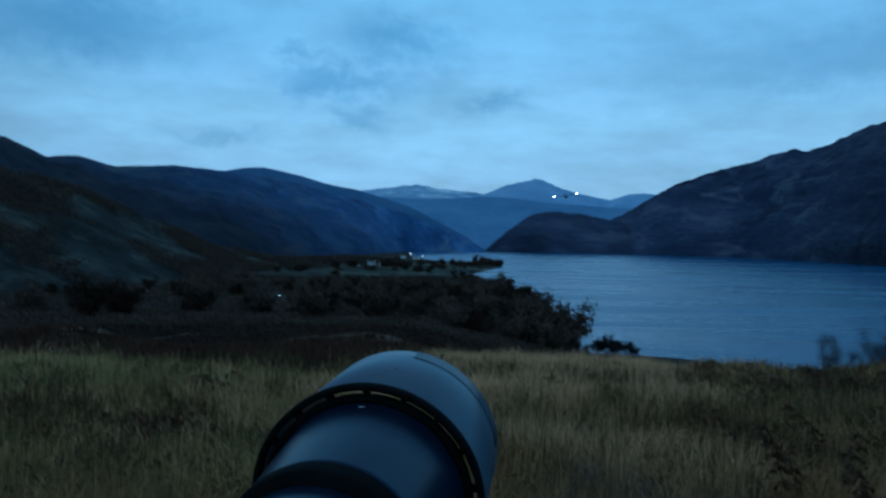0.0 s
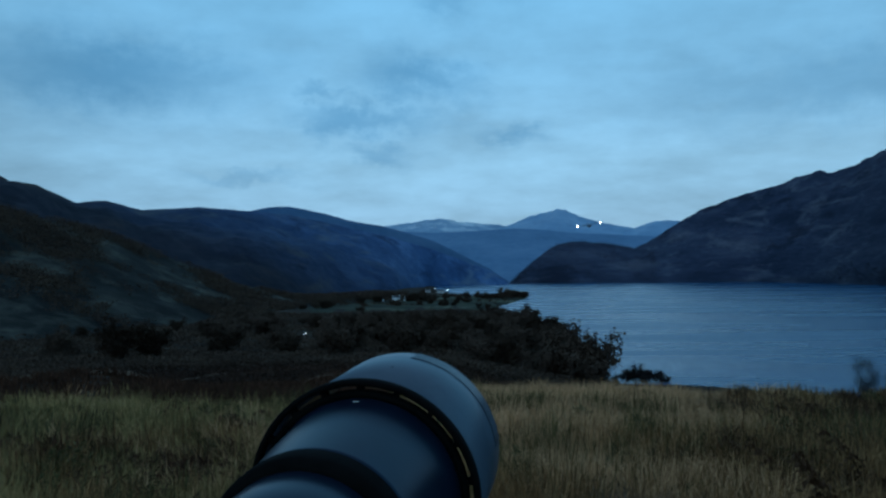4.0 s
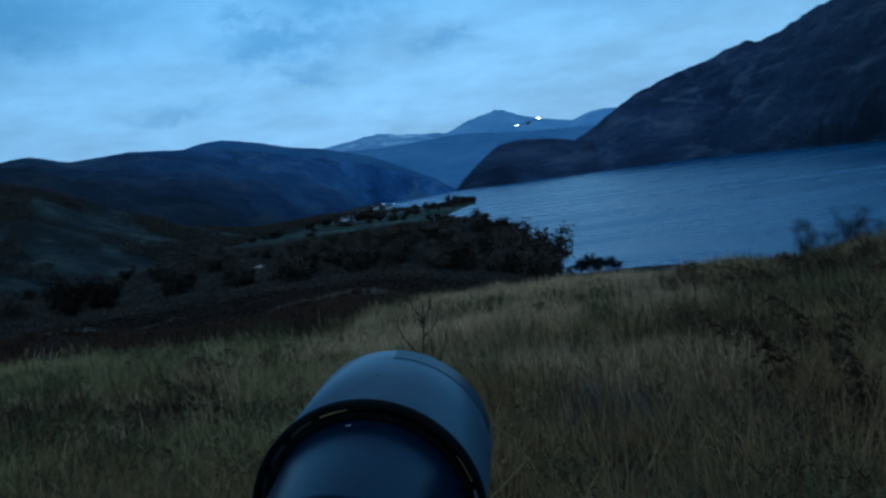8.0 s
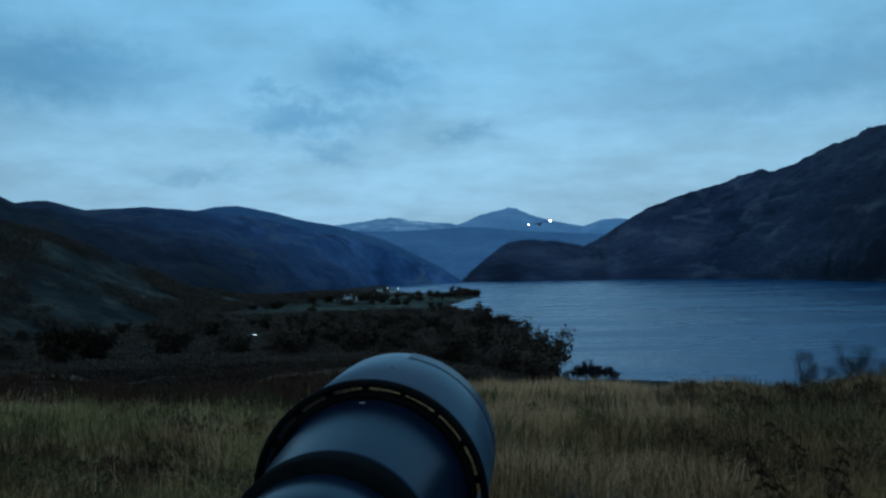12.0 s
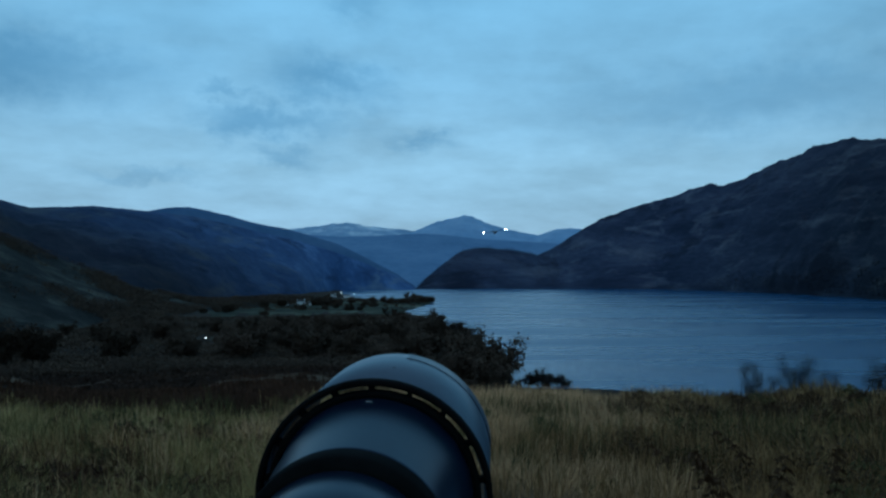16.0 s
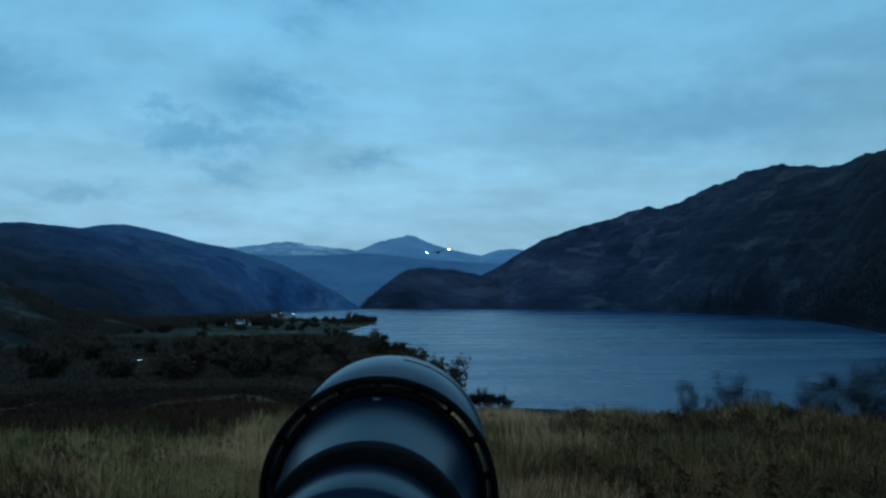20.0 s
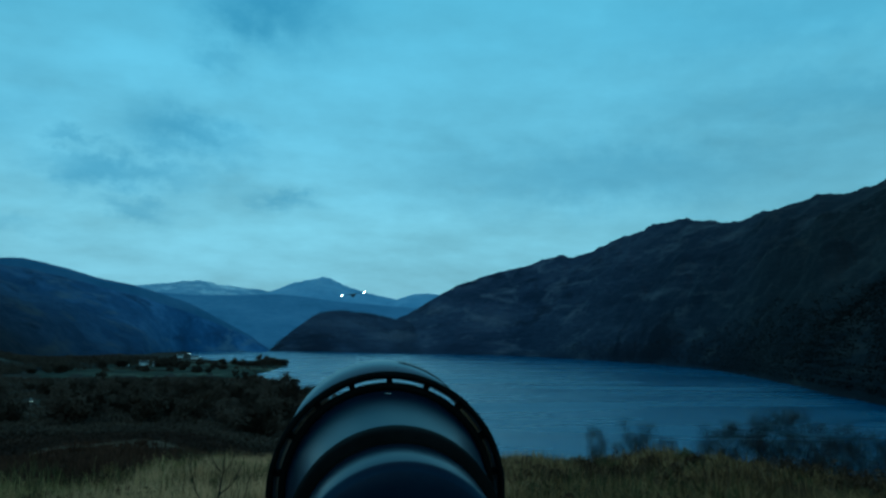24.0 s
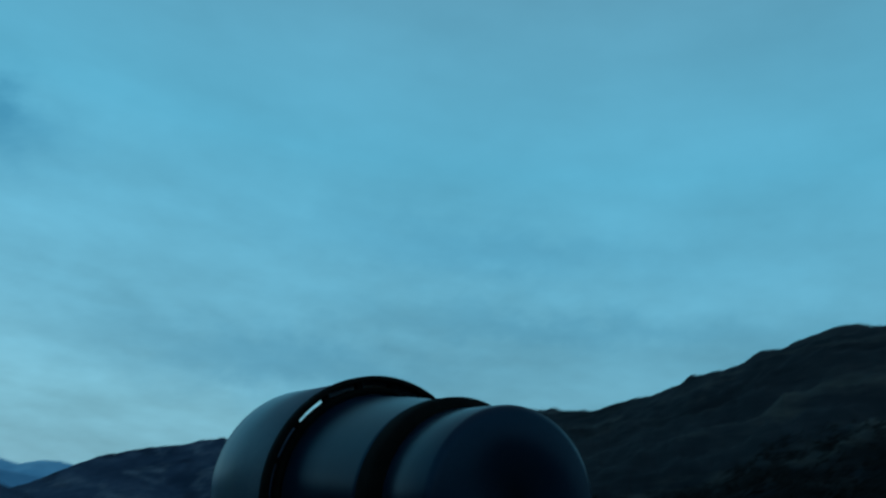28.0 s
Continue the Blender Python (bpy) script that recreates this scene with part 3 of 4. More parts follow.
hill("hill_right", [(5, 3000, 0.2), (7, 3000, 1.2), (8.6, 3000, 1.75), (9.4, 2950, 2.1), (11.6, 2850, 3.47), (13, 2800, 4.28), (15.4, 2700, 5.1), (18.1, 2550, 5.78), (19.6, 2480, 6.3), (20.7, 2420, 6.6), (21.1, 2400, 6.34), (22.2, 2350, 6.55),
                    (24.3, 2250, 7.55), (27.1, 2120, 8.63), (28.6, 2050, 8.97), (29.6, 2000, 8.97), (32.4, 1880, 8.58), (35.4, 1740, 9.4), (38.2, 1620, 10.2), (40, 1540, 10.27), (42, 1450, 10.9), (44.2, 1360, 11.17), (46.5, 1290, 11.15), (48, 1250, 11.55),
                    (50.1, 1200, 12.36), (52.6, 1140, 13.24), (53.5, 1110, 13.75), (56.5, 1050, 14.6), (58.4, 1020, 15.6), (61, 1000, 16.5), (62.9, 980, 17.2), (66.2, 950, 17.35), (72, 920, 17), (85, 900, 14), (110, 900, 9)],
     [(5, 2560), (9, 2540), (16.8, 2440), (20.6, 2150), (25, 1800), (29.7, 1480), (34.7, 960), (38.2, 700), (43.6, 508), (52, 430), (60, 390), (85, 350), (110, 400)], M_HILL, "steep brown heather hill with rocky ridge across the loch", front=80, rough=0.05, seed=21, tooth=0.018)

# ---- long lens under the camera ----
side = (Vector((1, 0, 0)) - AXIS * AXIS.x).normalized()
lens_turn = Matrix((side, AXIS.cross(side), AXIS)).transposed().to_4x4()   # z runs forward along the lens, y down
long_lens = new("telephoto_lens")
long_lens.empty_display_size = 0.05
long_lens.matrix_world = REST @ Matrix.Translation(RING) @ lens_turn
tagged(long_lens, "black telephoto camera lens with a round slotted hood", "camera lens")

mm = 0.001


def prof(*pts):
    return [(r * mm, z * mm) for r, z in pts]


hood = part("hood", lathe(prof((50, 1), (49.7, 60), (49.9, 62), (49.9, 76), (49.2, 77.5), (47.6, 77.5), (47.2, 76), (47.4, 4), (47.6, 1)), 128), M_HOODP, long_lens, "grey worn plastic lens hood", True)
barrel = part("barrel", lathe(prof((0.5, -62), (37.2, -62), (37.6, -58), (40.5, -30), (42.3, -6), (43.2, -3), (43.2, 2), (41.5, 3), (0.5, 3)), 128), M_BLACK, long_lens, "black painted lens barrel", True)
part("focus_ring", lathe(prof((30, -74), (34.5, -74), (37.6, -72), (38.2, -70), (38.2, -62.5), (37.2, -60), (30, -60)), 128), M_RUBBER, long_lens, "matt black rubber ring", True)
part("rear_barrel", lathe(prof((0.5, -104), (31, -104), (33.2, -103), (33.8, -101), (33.8, -74), (33.2, -72), (0.5, -72)), 128), M_BLACK, long_lens, "", True)
ring = part("slotted_ring", lathe(prof((48.7, -5), (50.4, -5), (51.2, -4), (51.2, 0.5), (50.4, 2.5), (48.7, 2.5)), 128), M_RUBBER, long_lens, "black hood ring with open slots", True)
part("inner_ring", lathe(prof((43.2, -3.4), (46.3, -3.4), (46.3, 1.2), (43.2, 1.2)), 128), M_RUBBER, ring, "", True)
for k in range(18):
    a = 90 - 1.1 + 20 * k + 180
    part("strut", lathe(prof((46.2, -3.0), (48.8, -3.0), (48.8, 1.0), (46.2, 1.0)), 3, a - 1.5, a + 1.5), M_RUBBER, ring)
bm = bmesh.new()
for k in range(50):
    a = radians(-81 + 1.5 * k)
    m = Matrix.Rotation(a, 4, "Z") @ Matrix.Translation((50.0 * mm, 0, 69 * mm)) @ Matrix.Diagonal((0.9 * mm, 0.65 * mm, 13 * mm, 1))
    bmesh.ops.create_cube(bm, size=1, matrix=m)
part("knurling", bm, M_BLACK, hood, "fine moulded grip ridges")
part("knurl_band", lathe(prof((49.4, 62.5), (50.15, 62.5), (50.15, 75.5), (49.4, 75.5)), 40, -82.5, -6), M_HOODP, hood, "grooved grip band")
part("index_mark", box(2.4 * mm, 0.3 * mm, 0.35 * mm, (-1.5 * mm, -42.25 * mm, -6.2 * mm)), M_WHITE, barrel, "small white index mark")
part("dust_speck", box(0.9 * mm, 0.5 * mm, 0.9 * mm, (4 * mm, -49.6 * mm, 35 * mm)), M_RUBBER, hood)
part("front_element", lathe(prof((0.5, 3), (40, 3), (41, 3.6), (30, 6), (0.5, 8)), 64), M_PANE, barrel, "coated front glass", True)

# the monopod that carries the lens
foot_xy = long_lens.matrix_world @ Vector((0, 0.046, -0.005))
floor_z = float(ground_height(np.array([foot_xy.x]), np.array([foot_xy.y]))[0])
monopod = new("monopod")
monopod.location = (foot_xy.x, foot_xy.y, floor_z)
tagged(monopod, "slim black monopod standing in the grass under the lens", "monopod")
top = foot_xy.z - floor_z
for nm, r, z0, z1 in (("foot", 0.014, -0.03, 0.05), ("lower_tube", 0.009, 0.05, top * 0.45), ("upper_tube", 0.013, top * 0.45, top - 0.03), ("head", 0.018, top - 0.03, top + 0.004)):
    part(nm, lathe([(0.001, z0), (r * 0.9, z0), (r, z0 + 0.004), (r, z1 - 0.004), (r * 0.9, z1), (0.001, z1)], 20), M_RUBBER, monopod, "", True)

# ---- aircraft ----


def loft(sections, sides=20):
    """Rings along y: (y, half width, half height, middle height)."""
    bm = bmesh.new()
    rings = []
    for y, w, h, z in sections:
        rings.append([bm.verts.new((w * math.cos(2 * math.pi * k / sides), y, z + h * math.sin(2 * math.pi * k / sides))) for k in range(sides)])
    for a, b in zip(rings, rings[1:]):
        for k in range(sides):
            bm.faces.new((a[k], a[(k + 1) % sides], b[(k + 1) % sides], b[k]))
    bm.faces.new(rings[0]), bm.faces.new(rings[-1])
    return bm


def wing_bm(x0, x1, c0, c1, y0, y1, z0, z1, thick):
    """A tapered wing panel between two stations, chord centred at y."""
    bm = bmesh.new()
    rings = []
    for i in range(5):
        f = i / 4
        x, c, y, z = x0 + (x1 - x0) * f, c0 + (c1 - c0) * f, y0 + (y1 - y0) * f, z0 + (z1 - z0) * f
        pts = []
        for k in range(14):
            a = 2 * math.pi * k / 14
            px = math.cos(a)
            pts.append(bm.verts.new((x, y + c / 2 * px, z + thick * c / 2 * math.sin(a) * (0.55 + 0.45 * px))))
        rings.append(pts)
    for a, b in zip(rings, rings[1:]):
        for k in range(14):
            bm.faces.new((a[k], a[(k + 1) % 14], b[(k + 1) % 14], b[k]))
    bm.faces.new(rings[0]), bm.faces.new(rings[-1])
    return bm


plane = new("transport_aircraft")
tagged(plane, "dark grey four-propeller transport aircraft flying with landing lights on", "aircraft")
# nose towards -y, z up
fus = part("fuselage", loft([(-15.0, 0.25, 0.25, -0.9), (-14.5, 0.9, 0.8, -0.75), (-13.4, 1.55, 1.45, -0.35), (-12, 1.95, 1.95, -0.05), (-10, 2.15, 2.2, 0), (4, 2.15, 2.2, 0), (8, 1.75, 1.6, 0.6), (12, 0.95, 0.9, 1.4), (14.8, 0.3, 0.35, 1.9)], 24), M_GREY, plane, "", True)
for x in (-1.2, -0.4, 0.4, 1.2):
    part("cockpit_window", box(0.7, 0.08, 0.45, (x, -13.25 + abs(x) * 0.25, 0.95 - abs(x) * 0.1), 0.03), M_PANE, fus, "dark cockpit glass")
for s in (-1, 1):
    part("wing", wing_bm(0, s * 20.2, 4.9, 2.6, -1.2, -0.9, 2.15, 2.7, 0.16), M_GREY, plane, "", True)
    part("tailplane", wing_bm(0, s * 8.0, 3.6, 1.6, 12.6, 13.2, 2.2, 2.3, 0.12), M_GREY, plane, "", True)
    part("wheel_fairing", loft([(-4.5, 0.1, 0.2, -1.5), (-3.2, 0.6, 0.8, -1.5), (2.5, 0.6, 0.8, -1.5), (4.5, 0.1, 0.2, -1.5)], 12), M_GREY, plane, "", True).location.x = s * 2.1
    lamp = part("landing_light", lathe([(0.02, -1.05), (0.74, -0.74), (1.05, 0), (0.74, 0.74), (0.02, 1.05)], 12), G_LAND, plane, "bright white landing light", True)
    lamp.location = (s * 20.6, -2.3, 2.5)
    for ex, ez in ((5.0, 1.75), (10.2, 1.9)):
        eng = part("engine", loft([(-6.3, 0.35, 0.35, 0), (-5.9, 0.55, 0.6, -0.05), (-3.5, 0.62, 0.75, -0.1), (-0.5, 0.55, 0.6, 0.1), (1.8, 0.15, 0.2, 0.35)], 14), M_GREY, plane, "", True)
        eng.location = (s * ex, 0, ez)
        prop = part("propeller", lathe([(0.02, -0.45), (0.18, -0.35), (0.3, 0.0), (0.02, 0.05)], 12), M_DARK, eng, "", True)
        prop.matrix_basis = pose(0, -6.35, 0, -90, 0, 0)
        bm = bmesh.new()
        for k in range(4):
            bmesh.ops.create_cube(bm, size=1, matrix=Matrix.Rotation(radians(45 + 90 * k), 4, "Y") @ Matrix.Translation((0, -6.4, 1.1)) @ Matrix.Rotation(radians(25), 4, "Z") @ Matrix.Diagonal((0.36, 0.07, 1.9, 1)))
        part("blades", bm, M_DARK, eng, "black four-bladed propeller")
bm = bmesh.new()
for y0, y1, z in ((8.6, 14.8, 1.9), (11.2, 15.0, 6.0), (12.6, 15.2, 9.0)):
    for q in ((-0.22, y0 + 0.4), (0.22, y0 + 0.4), (0.12, y1), (-0.12, y1)):
        bm.verts.new((q[0] * (1.3 - z / 12), q[1], z))
bm.verts.ensure_lookup_table()
for r in (0, 4):
    for k in range(4):
        bm.faces.new([bm.verts[r + k], bm.verts[r + (k + 1) % 4], bm.verts[r + 4 + (k + 1) % 4], bm.verts[r + 4 + k]])
bm.faces.new(bm.verts[0:4]), bm.faces.new(bm.verts[8:12])
part("tail_fin", bm, M_GREY, plane)
spot = polar(5.3, 1420, 36 + 1420 * math.tan(radians(3.35)))
plane.matrix_world = Matrix.Translation(spot) @ pose(0, 0, 0, 0, 0, -5.3 + 10) @ pose(0, 0, 0, -4, -9, 0)

# ---- trees ----


def tree_parts(name, seed, height, spread, limbs, leafy, mat, dense=9):
    """A tree as an Empty with a trunk and a crown of many small leaf or twig clumps."""
    rnd = random.Random(seed)
    root = new(name)
    bm, tips = bmesh.new(), []
    trunk_top = height * (0.42 if leafy else 0.66)
    pts = [Vector((0, 0, -0.6))]
    for i in range(1, 6):
        pts.append(Vector((rnd.uniform(-1, 1) * height * 0.03 * i / 3, rnd.uniform(-1, 1) * height * 0.03 * i / 3, trunk_top * i / 5)))
    r0 = height * (0.022 if leafy else 0.007)
    tube(bm, pts, [r0 * (1.25 - 0.15 * i) for i in range(6)], 7)

    def grow(p, d, length, r, level):
        q = [p]
        for i in range(3):
            d = (d + Vector((rnd.uniform(-1, 1), rnd.uniform(-1, 1), rnd.uniform(-0.2, 0.7))) * 0.28).normalized()
            n = q[-1] + d * length / 3
            if not leafy:
                mid_, tall_, wide_ = height * (0.98 - 0.155 * spread ** 0.5), height * 0.155 * spread ** 0.5, height * 0.165 * spread
                if n.z > mid_:
                    out = Vector((n.x / wide_, n.y / wide_, (n.z - mid_) / tall_)).length * rnd.uniform(0.8, 1.35)
                    if out > 1:
                        n = Vector((n.x / out, n.y / out, mid_ + (n.z - mid_) / out))
                else:
                    out = math.hypot(n.x, n.y) / (wide_ * max(0.12, (n.z / mid_ - 0.55) / 0.45)) * rnd.uniform(0.8, 1.3)
                    if out > 1:
                        n = Vector((n.x / out, n.y / out, n.z))
            q.append(n)
        tube(bm, q, [r, r * 0.8, r * 0.6, r * 0.35], 4 if level else 5)
        tips.append((q[-1], d, length))
        tips.append((q[2], d, length))
        if level < (2 if leafy else 3):
            for k in range(3):
                dd = (d + Vector((rnd.uniform(-1, 1), rnd.uniform(-1, 1), rnd.uniform(-0.3, 0.6))) * 0.85).normalized()
                grow(q[rnd.choice((1, 2, 3))], dd, length * rnd.uniform(0.5, 0.72), r * 0.5, level + 1)

    for k in range(limbs):
        a = 2 * math.pi * (k + rnd.random() * 0.6) / limbs
        at = pts[1 + k % 4] if leafy else pts[3 + k % 3]
        grow(at, Vector((math.cos(a) * spread, math.sin(a) * spread, rnd.uniform(0.5, 1.2))).normalized(), height * (rnd.uniform(0.26, 0.4) if leafy else rnd.uniform(0.14, 0.26)), r0 * (0.55 if leafy else 0.46), 0)
    part("trunk", bm, M_BARK, root)
    vs, fs = [], []
    for p, d, l in tips:
        for j in range(dense):
            if leafy:
                c = p + Vector((rnd.gauss(0, 1), rnd.gauss(0, 1), rnd.gauss(0, 0.8))) * height * 0.055
                u = Vector((rnd.gauss(0, 1), rnd.gauss(0, 1), rnd.gauss(0, 1))).normalized()
                w = u.orthogonal().normalized()
                s = height * rnd.uniform(0.018, 0.04)
                quad = (c - u * s, c + w * s * 0.7, c + u * s, c - w * s * 0.7)
            else:
                s = p + Vector((rnd.gauss(0, 1), rnd.gauss(0, 1), rnd.gauss(0, 0.8))) * height * 0.034
                away = Vector((s.x, s.y, s.z - height * 0.74)).normalized()
                e = s + (away + Vector((rnd.gauss(0, 0.5), rnd.gauss(0, 0.5), rnd.gauss(0, 0.4)))).normalized() * height * rnd.uniform(0.02, 0.045)
                w = (e - s).orthogonal().normalized() * height * 0.0007
                quad = (s - w, s + w, e + w * 0.4, e - w * 0.4)
            i = len(vs)
            vs += [tuple(v) for v in quad]
            fs.append((i, i + 1, i + 2, i + 3))
    crown = mesh_np("crown", vs, fs, mat)
    crown.parent = root
    return root


def height_at(x, y):
    return float(ground_height(np.array([x]), np.array([y]))[0])


rnd = random.Random(4)
leafy = [tree_parts("oak_tree", 10 + k, h, s, 7, True, M_LEAF, 16) for k, (h, s) in enumerate(((9, 1.0), (11, 0.9), (8, 1.2), (12, 0.8)))]
for tr in leafy:
    tagged(tr, "dark leafy tree of the lochside wood", "tree", "trees of the lochside wood")
alder = [tree_parts("alder_tree", 60 + k, h, s, 9, True, M_LEAF, 24) for k, (h, s) in enumerate(((9, 1.5), (8, 1.9)))]
for tr in alder:
    tagged(tr, "round dark tree standing by the water", "tree", "round trees by the water")
willow = [tree_parts("willow_tree", 64 + k, h, 1.3, 9, True, M_TWIG, 7) for k, h in enumerate((8, 9))]
for tr in willow:
    tagged(tr, "thin twiggy leafless tree at the water's edge", "tree", "twiggy trees at the water's edge")
slim = [tree_parts("birch_tree", 40 + k, h, s, 8, False, M_TWIG, 6) for k, (h, s) in enumerate(((13, 0.85), (14, 1.0)))]
broad = [tree_parts("birch_tree", 45 + k, h, s, 11, False, M_TWIG, 8) for k, (h, s) in enumerate(((14, 1.7), (15, 1.9)))]
for tr in slim + broad:
    tagged(tr, "bare leafless tree on the slope above the water", "tree", "bare trees by the loch")


def plant(kinds, b, d, scale=1.0, sink=0.1, used=set()):
    src = rnd.choice(kinds)
    p = polar(b, d)
    m = Matrix.Translation((p.x, p.y, height_at(p.x, p.y) - sink)) @ pose(0, 0, 0, 0, 0, rnd.uniform(0, 360)) @ Matrix.Scale(scale, 4)
    if src.name not in used:
        used.add(src.name)
        src.matrix_world = m
        return src
    ob = copy_thing(src, Matrix.Identity(4))
    ob.matrix_basis = m
    return ob


# bare trees standing over the crest: bearing, distance, rise of the top in degrees over the eye
for kinds, b, d, top_ in ((slim, 23.0, 118, -5.0), (slim, 23.9, 122, -6.3), (slim, 25.1, 120, -5.7), (slim, 25.8, 116, -4.6), (slim, 26.4, 124, -5.6), (slim, 27.8, 126, -5.5),
                          (broad, 31.2, 118, -4.95), (broad, 32.6, 112, -5.2), (broad, 34.2, 112, -3.9), (broad, 35.3, 116, -4.6), (broad, 37.4, 110, -4.1), (broad, 38.4, 106, -4.9), (broad, 36.4, 100, -5.9),
                          (broad, 39.6, 100, -5.6), (broad, 40.8, 98, -5.2), (broad, 42.6, 98, -4.4), (broad, 44.6, 95, -4.6), (broad, 47, 92, -4.2)):
    at = polar(b, d)
    z = height_at(at.x, at.y)
    plant(kinds, b, d, (36 + d * math.tan(radians(top_)) - z) / 13.8)
for b, d, s in ((7.7, 258, 0.8), (8.4, 262, 0.95), (9.1, 264, 0.9), (9.8, 266, 0.75), (10.4, 268, 0.55)):
    plant(willow, b, d - 4, s, 0.5)
# the wood along the shore
shore_line = [(6.0, 225), (4.4, 300), (2.6, 400), (0.9, 500), (-0.5, 620), (-1.8, 770)]
count = 0
while count < 250:
    f = rnd.random() ** 0.9
    i = min(int(f * 5), 4)
    g = f * 5 - i
    b0, d0 = shore_line[i][0] + (shore_line[i + 1][0] - shore_line[i][0]) * g, shore_line[i][1] + (shore_line[i + 1][1] - shore_line[i][1]) * g
    b = b0 - 0.3 - abs(rnd.gauss(0, 1)) * (9 + 8 * (1 - f)) if count % 5 else b0 - rnd.uniform(0, 1.2)
    if b < -34:
        continue
    at = d0 * rnd.uniform(0.8, 1.0)
    if at > 560 and b < b0 - 1.2:
        continue
    if abs(b + 15.6) < 1.1 and at < 430:
        continue
    plant(leafy, b, at, rnd.uniform(0.8, 1.15) * (0.6 if at > 460 and b < b0 - 1.5 else 0.6 if at > 560 else 0.85 if at > 430 else 1.3 if b > b0 - 1.5 else 1.0))
    count += 1
# trees on the spit
for k in range(26):
    b = rnd.uniform(-6.5, 0.4)
    plant(alder, b, 1085 + rnd.uniform(-30, 40) - (b + 2) * 6 if b > -3 else rnd.uniform(950, 1200), rnd.uniform(1.0, 1.55), 2.4)
for b, d, s in ((0.45, 1108, 2.3), (0.05, 1106, 2.1), (-0.55, 1108, 2.5), (-1.0, 1112, 2.2), (-1.7, 1120, 1.7), (-7.7, 990, 2.3), (-7.3, 1000, 2.5), (-6.9, 1010, 2.1), (-7.5, 1020, 2.4), (-10.2, 1000, 1.9), (-11.5, 980, 1.8)):
    plant(alder, b, d, s, 3.0)

for b, d, s in ((1.9, 352, 1.0), (2.5, 345, 1.05)):
    plant(alder, b, d, s, 0.4)
for k in range(22):
    plant(alder, rnd.uniform(-16, -3.2), rnd.uniform(720, 960), rnd.uniform(0.7, 1.2), 1.5)

# ---- grass ----


def blades(name, n, b0, b1, r0, r1, long, mat, seed, lean=0.55, power=1.0, wide=1.0, keep=None):
    """Many thin bent blades on the ground, in tufts."""
    g = np.random.default_rng(seed)
    tufts = n // 14
    tb = np.radians(g.uniform(b0, b1, tufts))
    tr_ = r0 * (r1 / r0) ** (g.random(tufts) ** power)
    tx, ty = tr_ * np.sin(tb), tr_ * np.cos(tb)
    if keep is not None:
        ok = keep(tx, ty, g)
        tx, ty, tr_ = tx[ok], ty[ok], tr_[ok]
    size = g.uniform(0.6, 1.25, len(tx))
    k = 14
    x = np.repeat(tx, k) + g.normal(0, 0.07, len(tx) * k) * (0.6 + np.repeat(tr_, k) / 14)
    y = np.repeat(ty, k) + g.normal(0, 0.07, len(tx) * k) * (0.6 + np.repeat(tr_, k) / 14)
    r = np.hypot(x, y)
    z = ground_height(x, y) - 0.02
    L = long * np.clip(0.85 + 0.42 * wobble(x, y, 1.3, seed), 0.25, 1.5) * np.repeat(size, k) * g.uniform(0.55, 1.15, len(x))
    a = np.repeat(g.uniform(0, 2 * np.pi, len(tx)), k) + g.normal(0, 1.0, len(x))
    bend = g.uniform(0.05, 1.0, len(x)) ** 1.3 * lean * 1.9
    w = (0.0013 + 0.00038 * r) * wide * g.uniform(0.7, 1.3, len(x))
    fx, fy = np.cos(a) * bend * L, np.sin(a) * bend * L
    sxx, syy = -np.sin(a + g.normal(0, 0.8, len(x))), np.cos(a + g.normal(0, 0.8, len(x)))
    V = np.empty((len(x), 6, 3), np.float32)
    for j, (h, o, ww) in enumerate(((0, 0, 1), (0.55, 0.3, 0.85), (1.0, 1.0, 0.15))):
        up = L * h * (1 - 0.33 * np.minimum(bend, 1.6) * h)
        for q, s in ((0, -1), (1, 1)):
            V[:, 2 * j + q, 0] = x + fx * o + s * sxx * w * ww
            V[:, 2 * j + q, 1] = y + fy * o + s * syy * w * ww
            V[:, 2 * j + q, 2] = z + up
    base = np.arange(len(x))[:, None] * 6
    F = np.concatenate([base + np.array([0, 1, 3, 2]), base + np.array([2, 3, 5, 4])], 0)
    ob = mesh_np(name, V.reshape(-1, 3), F, mat)
    return ob


def patchy(seed, level):
    def keep(x, y, g):
        return wobble(x, y, 2.4, seed) + g.normal(0, 0.35, len(x)) > level
    return keep


def green_side(x, y, g):
    b = np.degrees(np.arctan2(x, y))
    return moor_edge(x, y, g) & (g.random(len(x)) < np.clip((-1 - b + 2.5 * wobble(x, y, 3, 5)) / 12, 0, 1))


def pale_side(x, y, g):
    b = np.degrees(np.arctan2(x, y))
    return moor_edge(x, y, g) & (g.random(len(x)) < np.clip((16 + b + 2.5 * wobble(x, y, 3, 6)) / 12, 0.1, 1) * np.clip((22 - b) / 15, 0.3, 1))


def moor_edge(x, y, g):
    r, b = np.hypot(x, y), np.degrees(np.arctan2(x, y))
    return r < np.interp(b, [-46, -30, -24, -15, -9, -5, -3], [34, 29, 24, 20.5, 20, 28, 45]) + 1.2 * np.sin(b * 0.6) + g.normal(0, 1.2, len(x))


def beyond_grass(x, y, g):
    return ~moor_edge(x, y, g)


def near_line(*line):
    """Keeps what lies near a line of (bearing, distance, half width)."""
    def keep(x, y, g):
        r, b = np.hypot(x, y), np.degrees(np.arctan2(x, y))
        lb, lr, lw = zip(*line)
        return np.abs(r - np.interp(b, lb, lr)) < np.interp(b, lb, lw) * g.uniform(0.5, 1.2, len(x))
    return keep


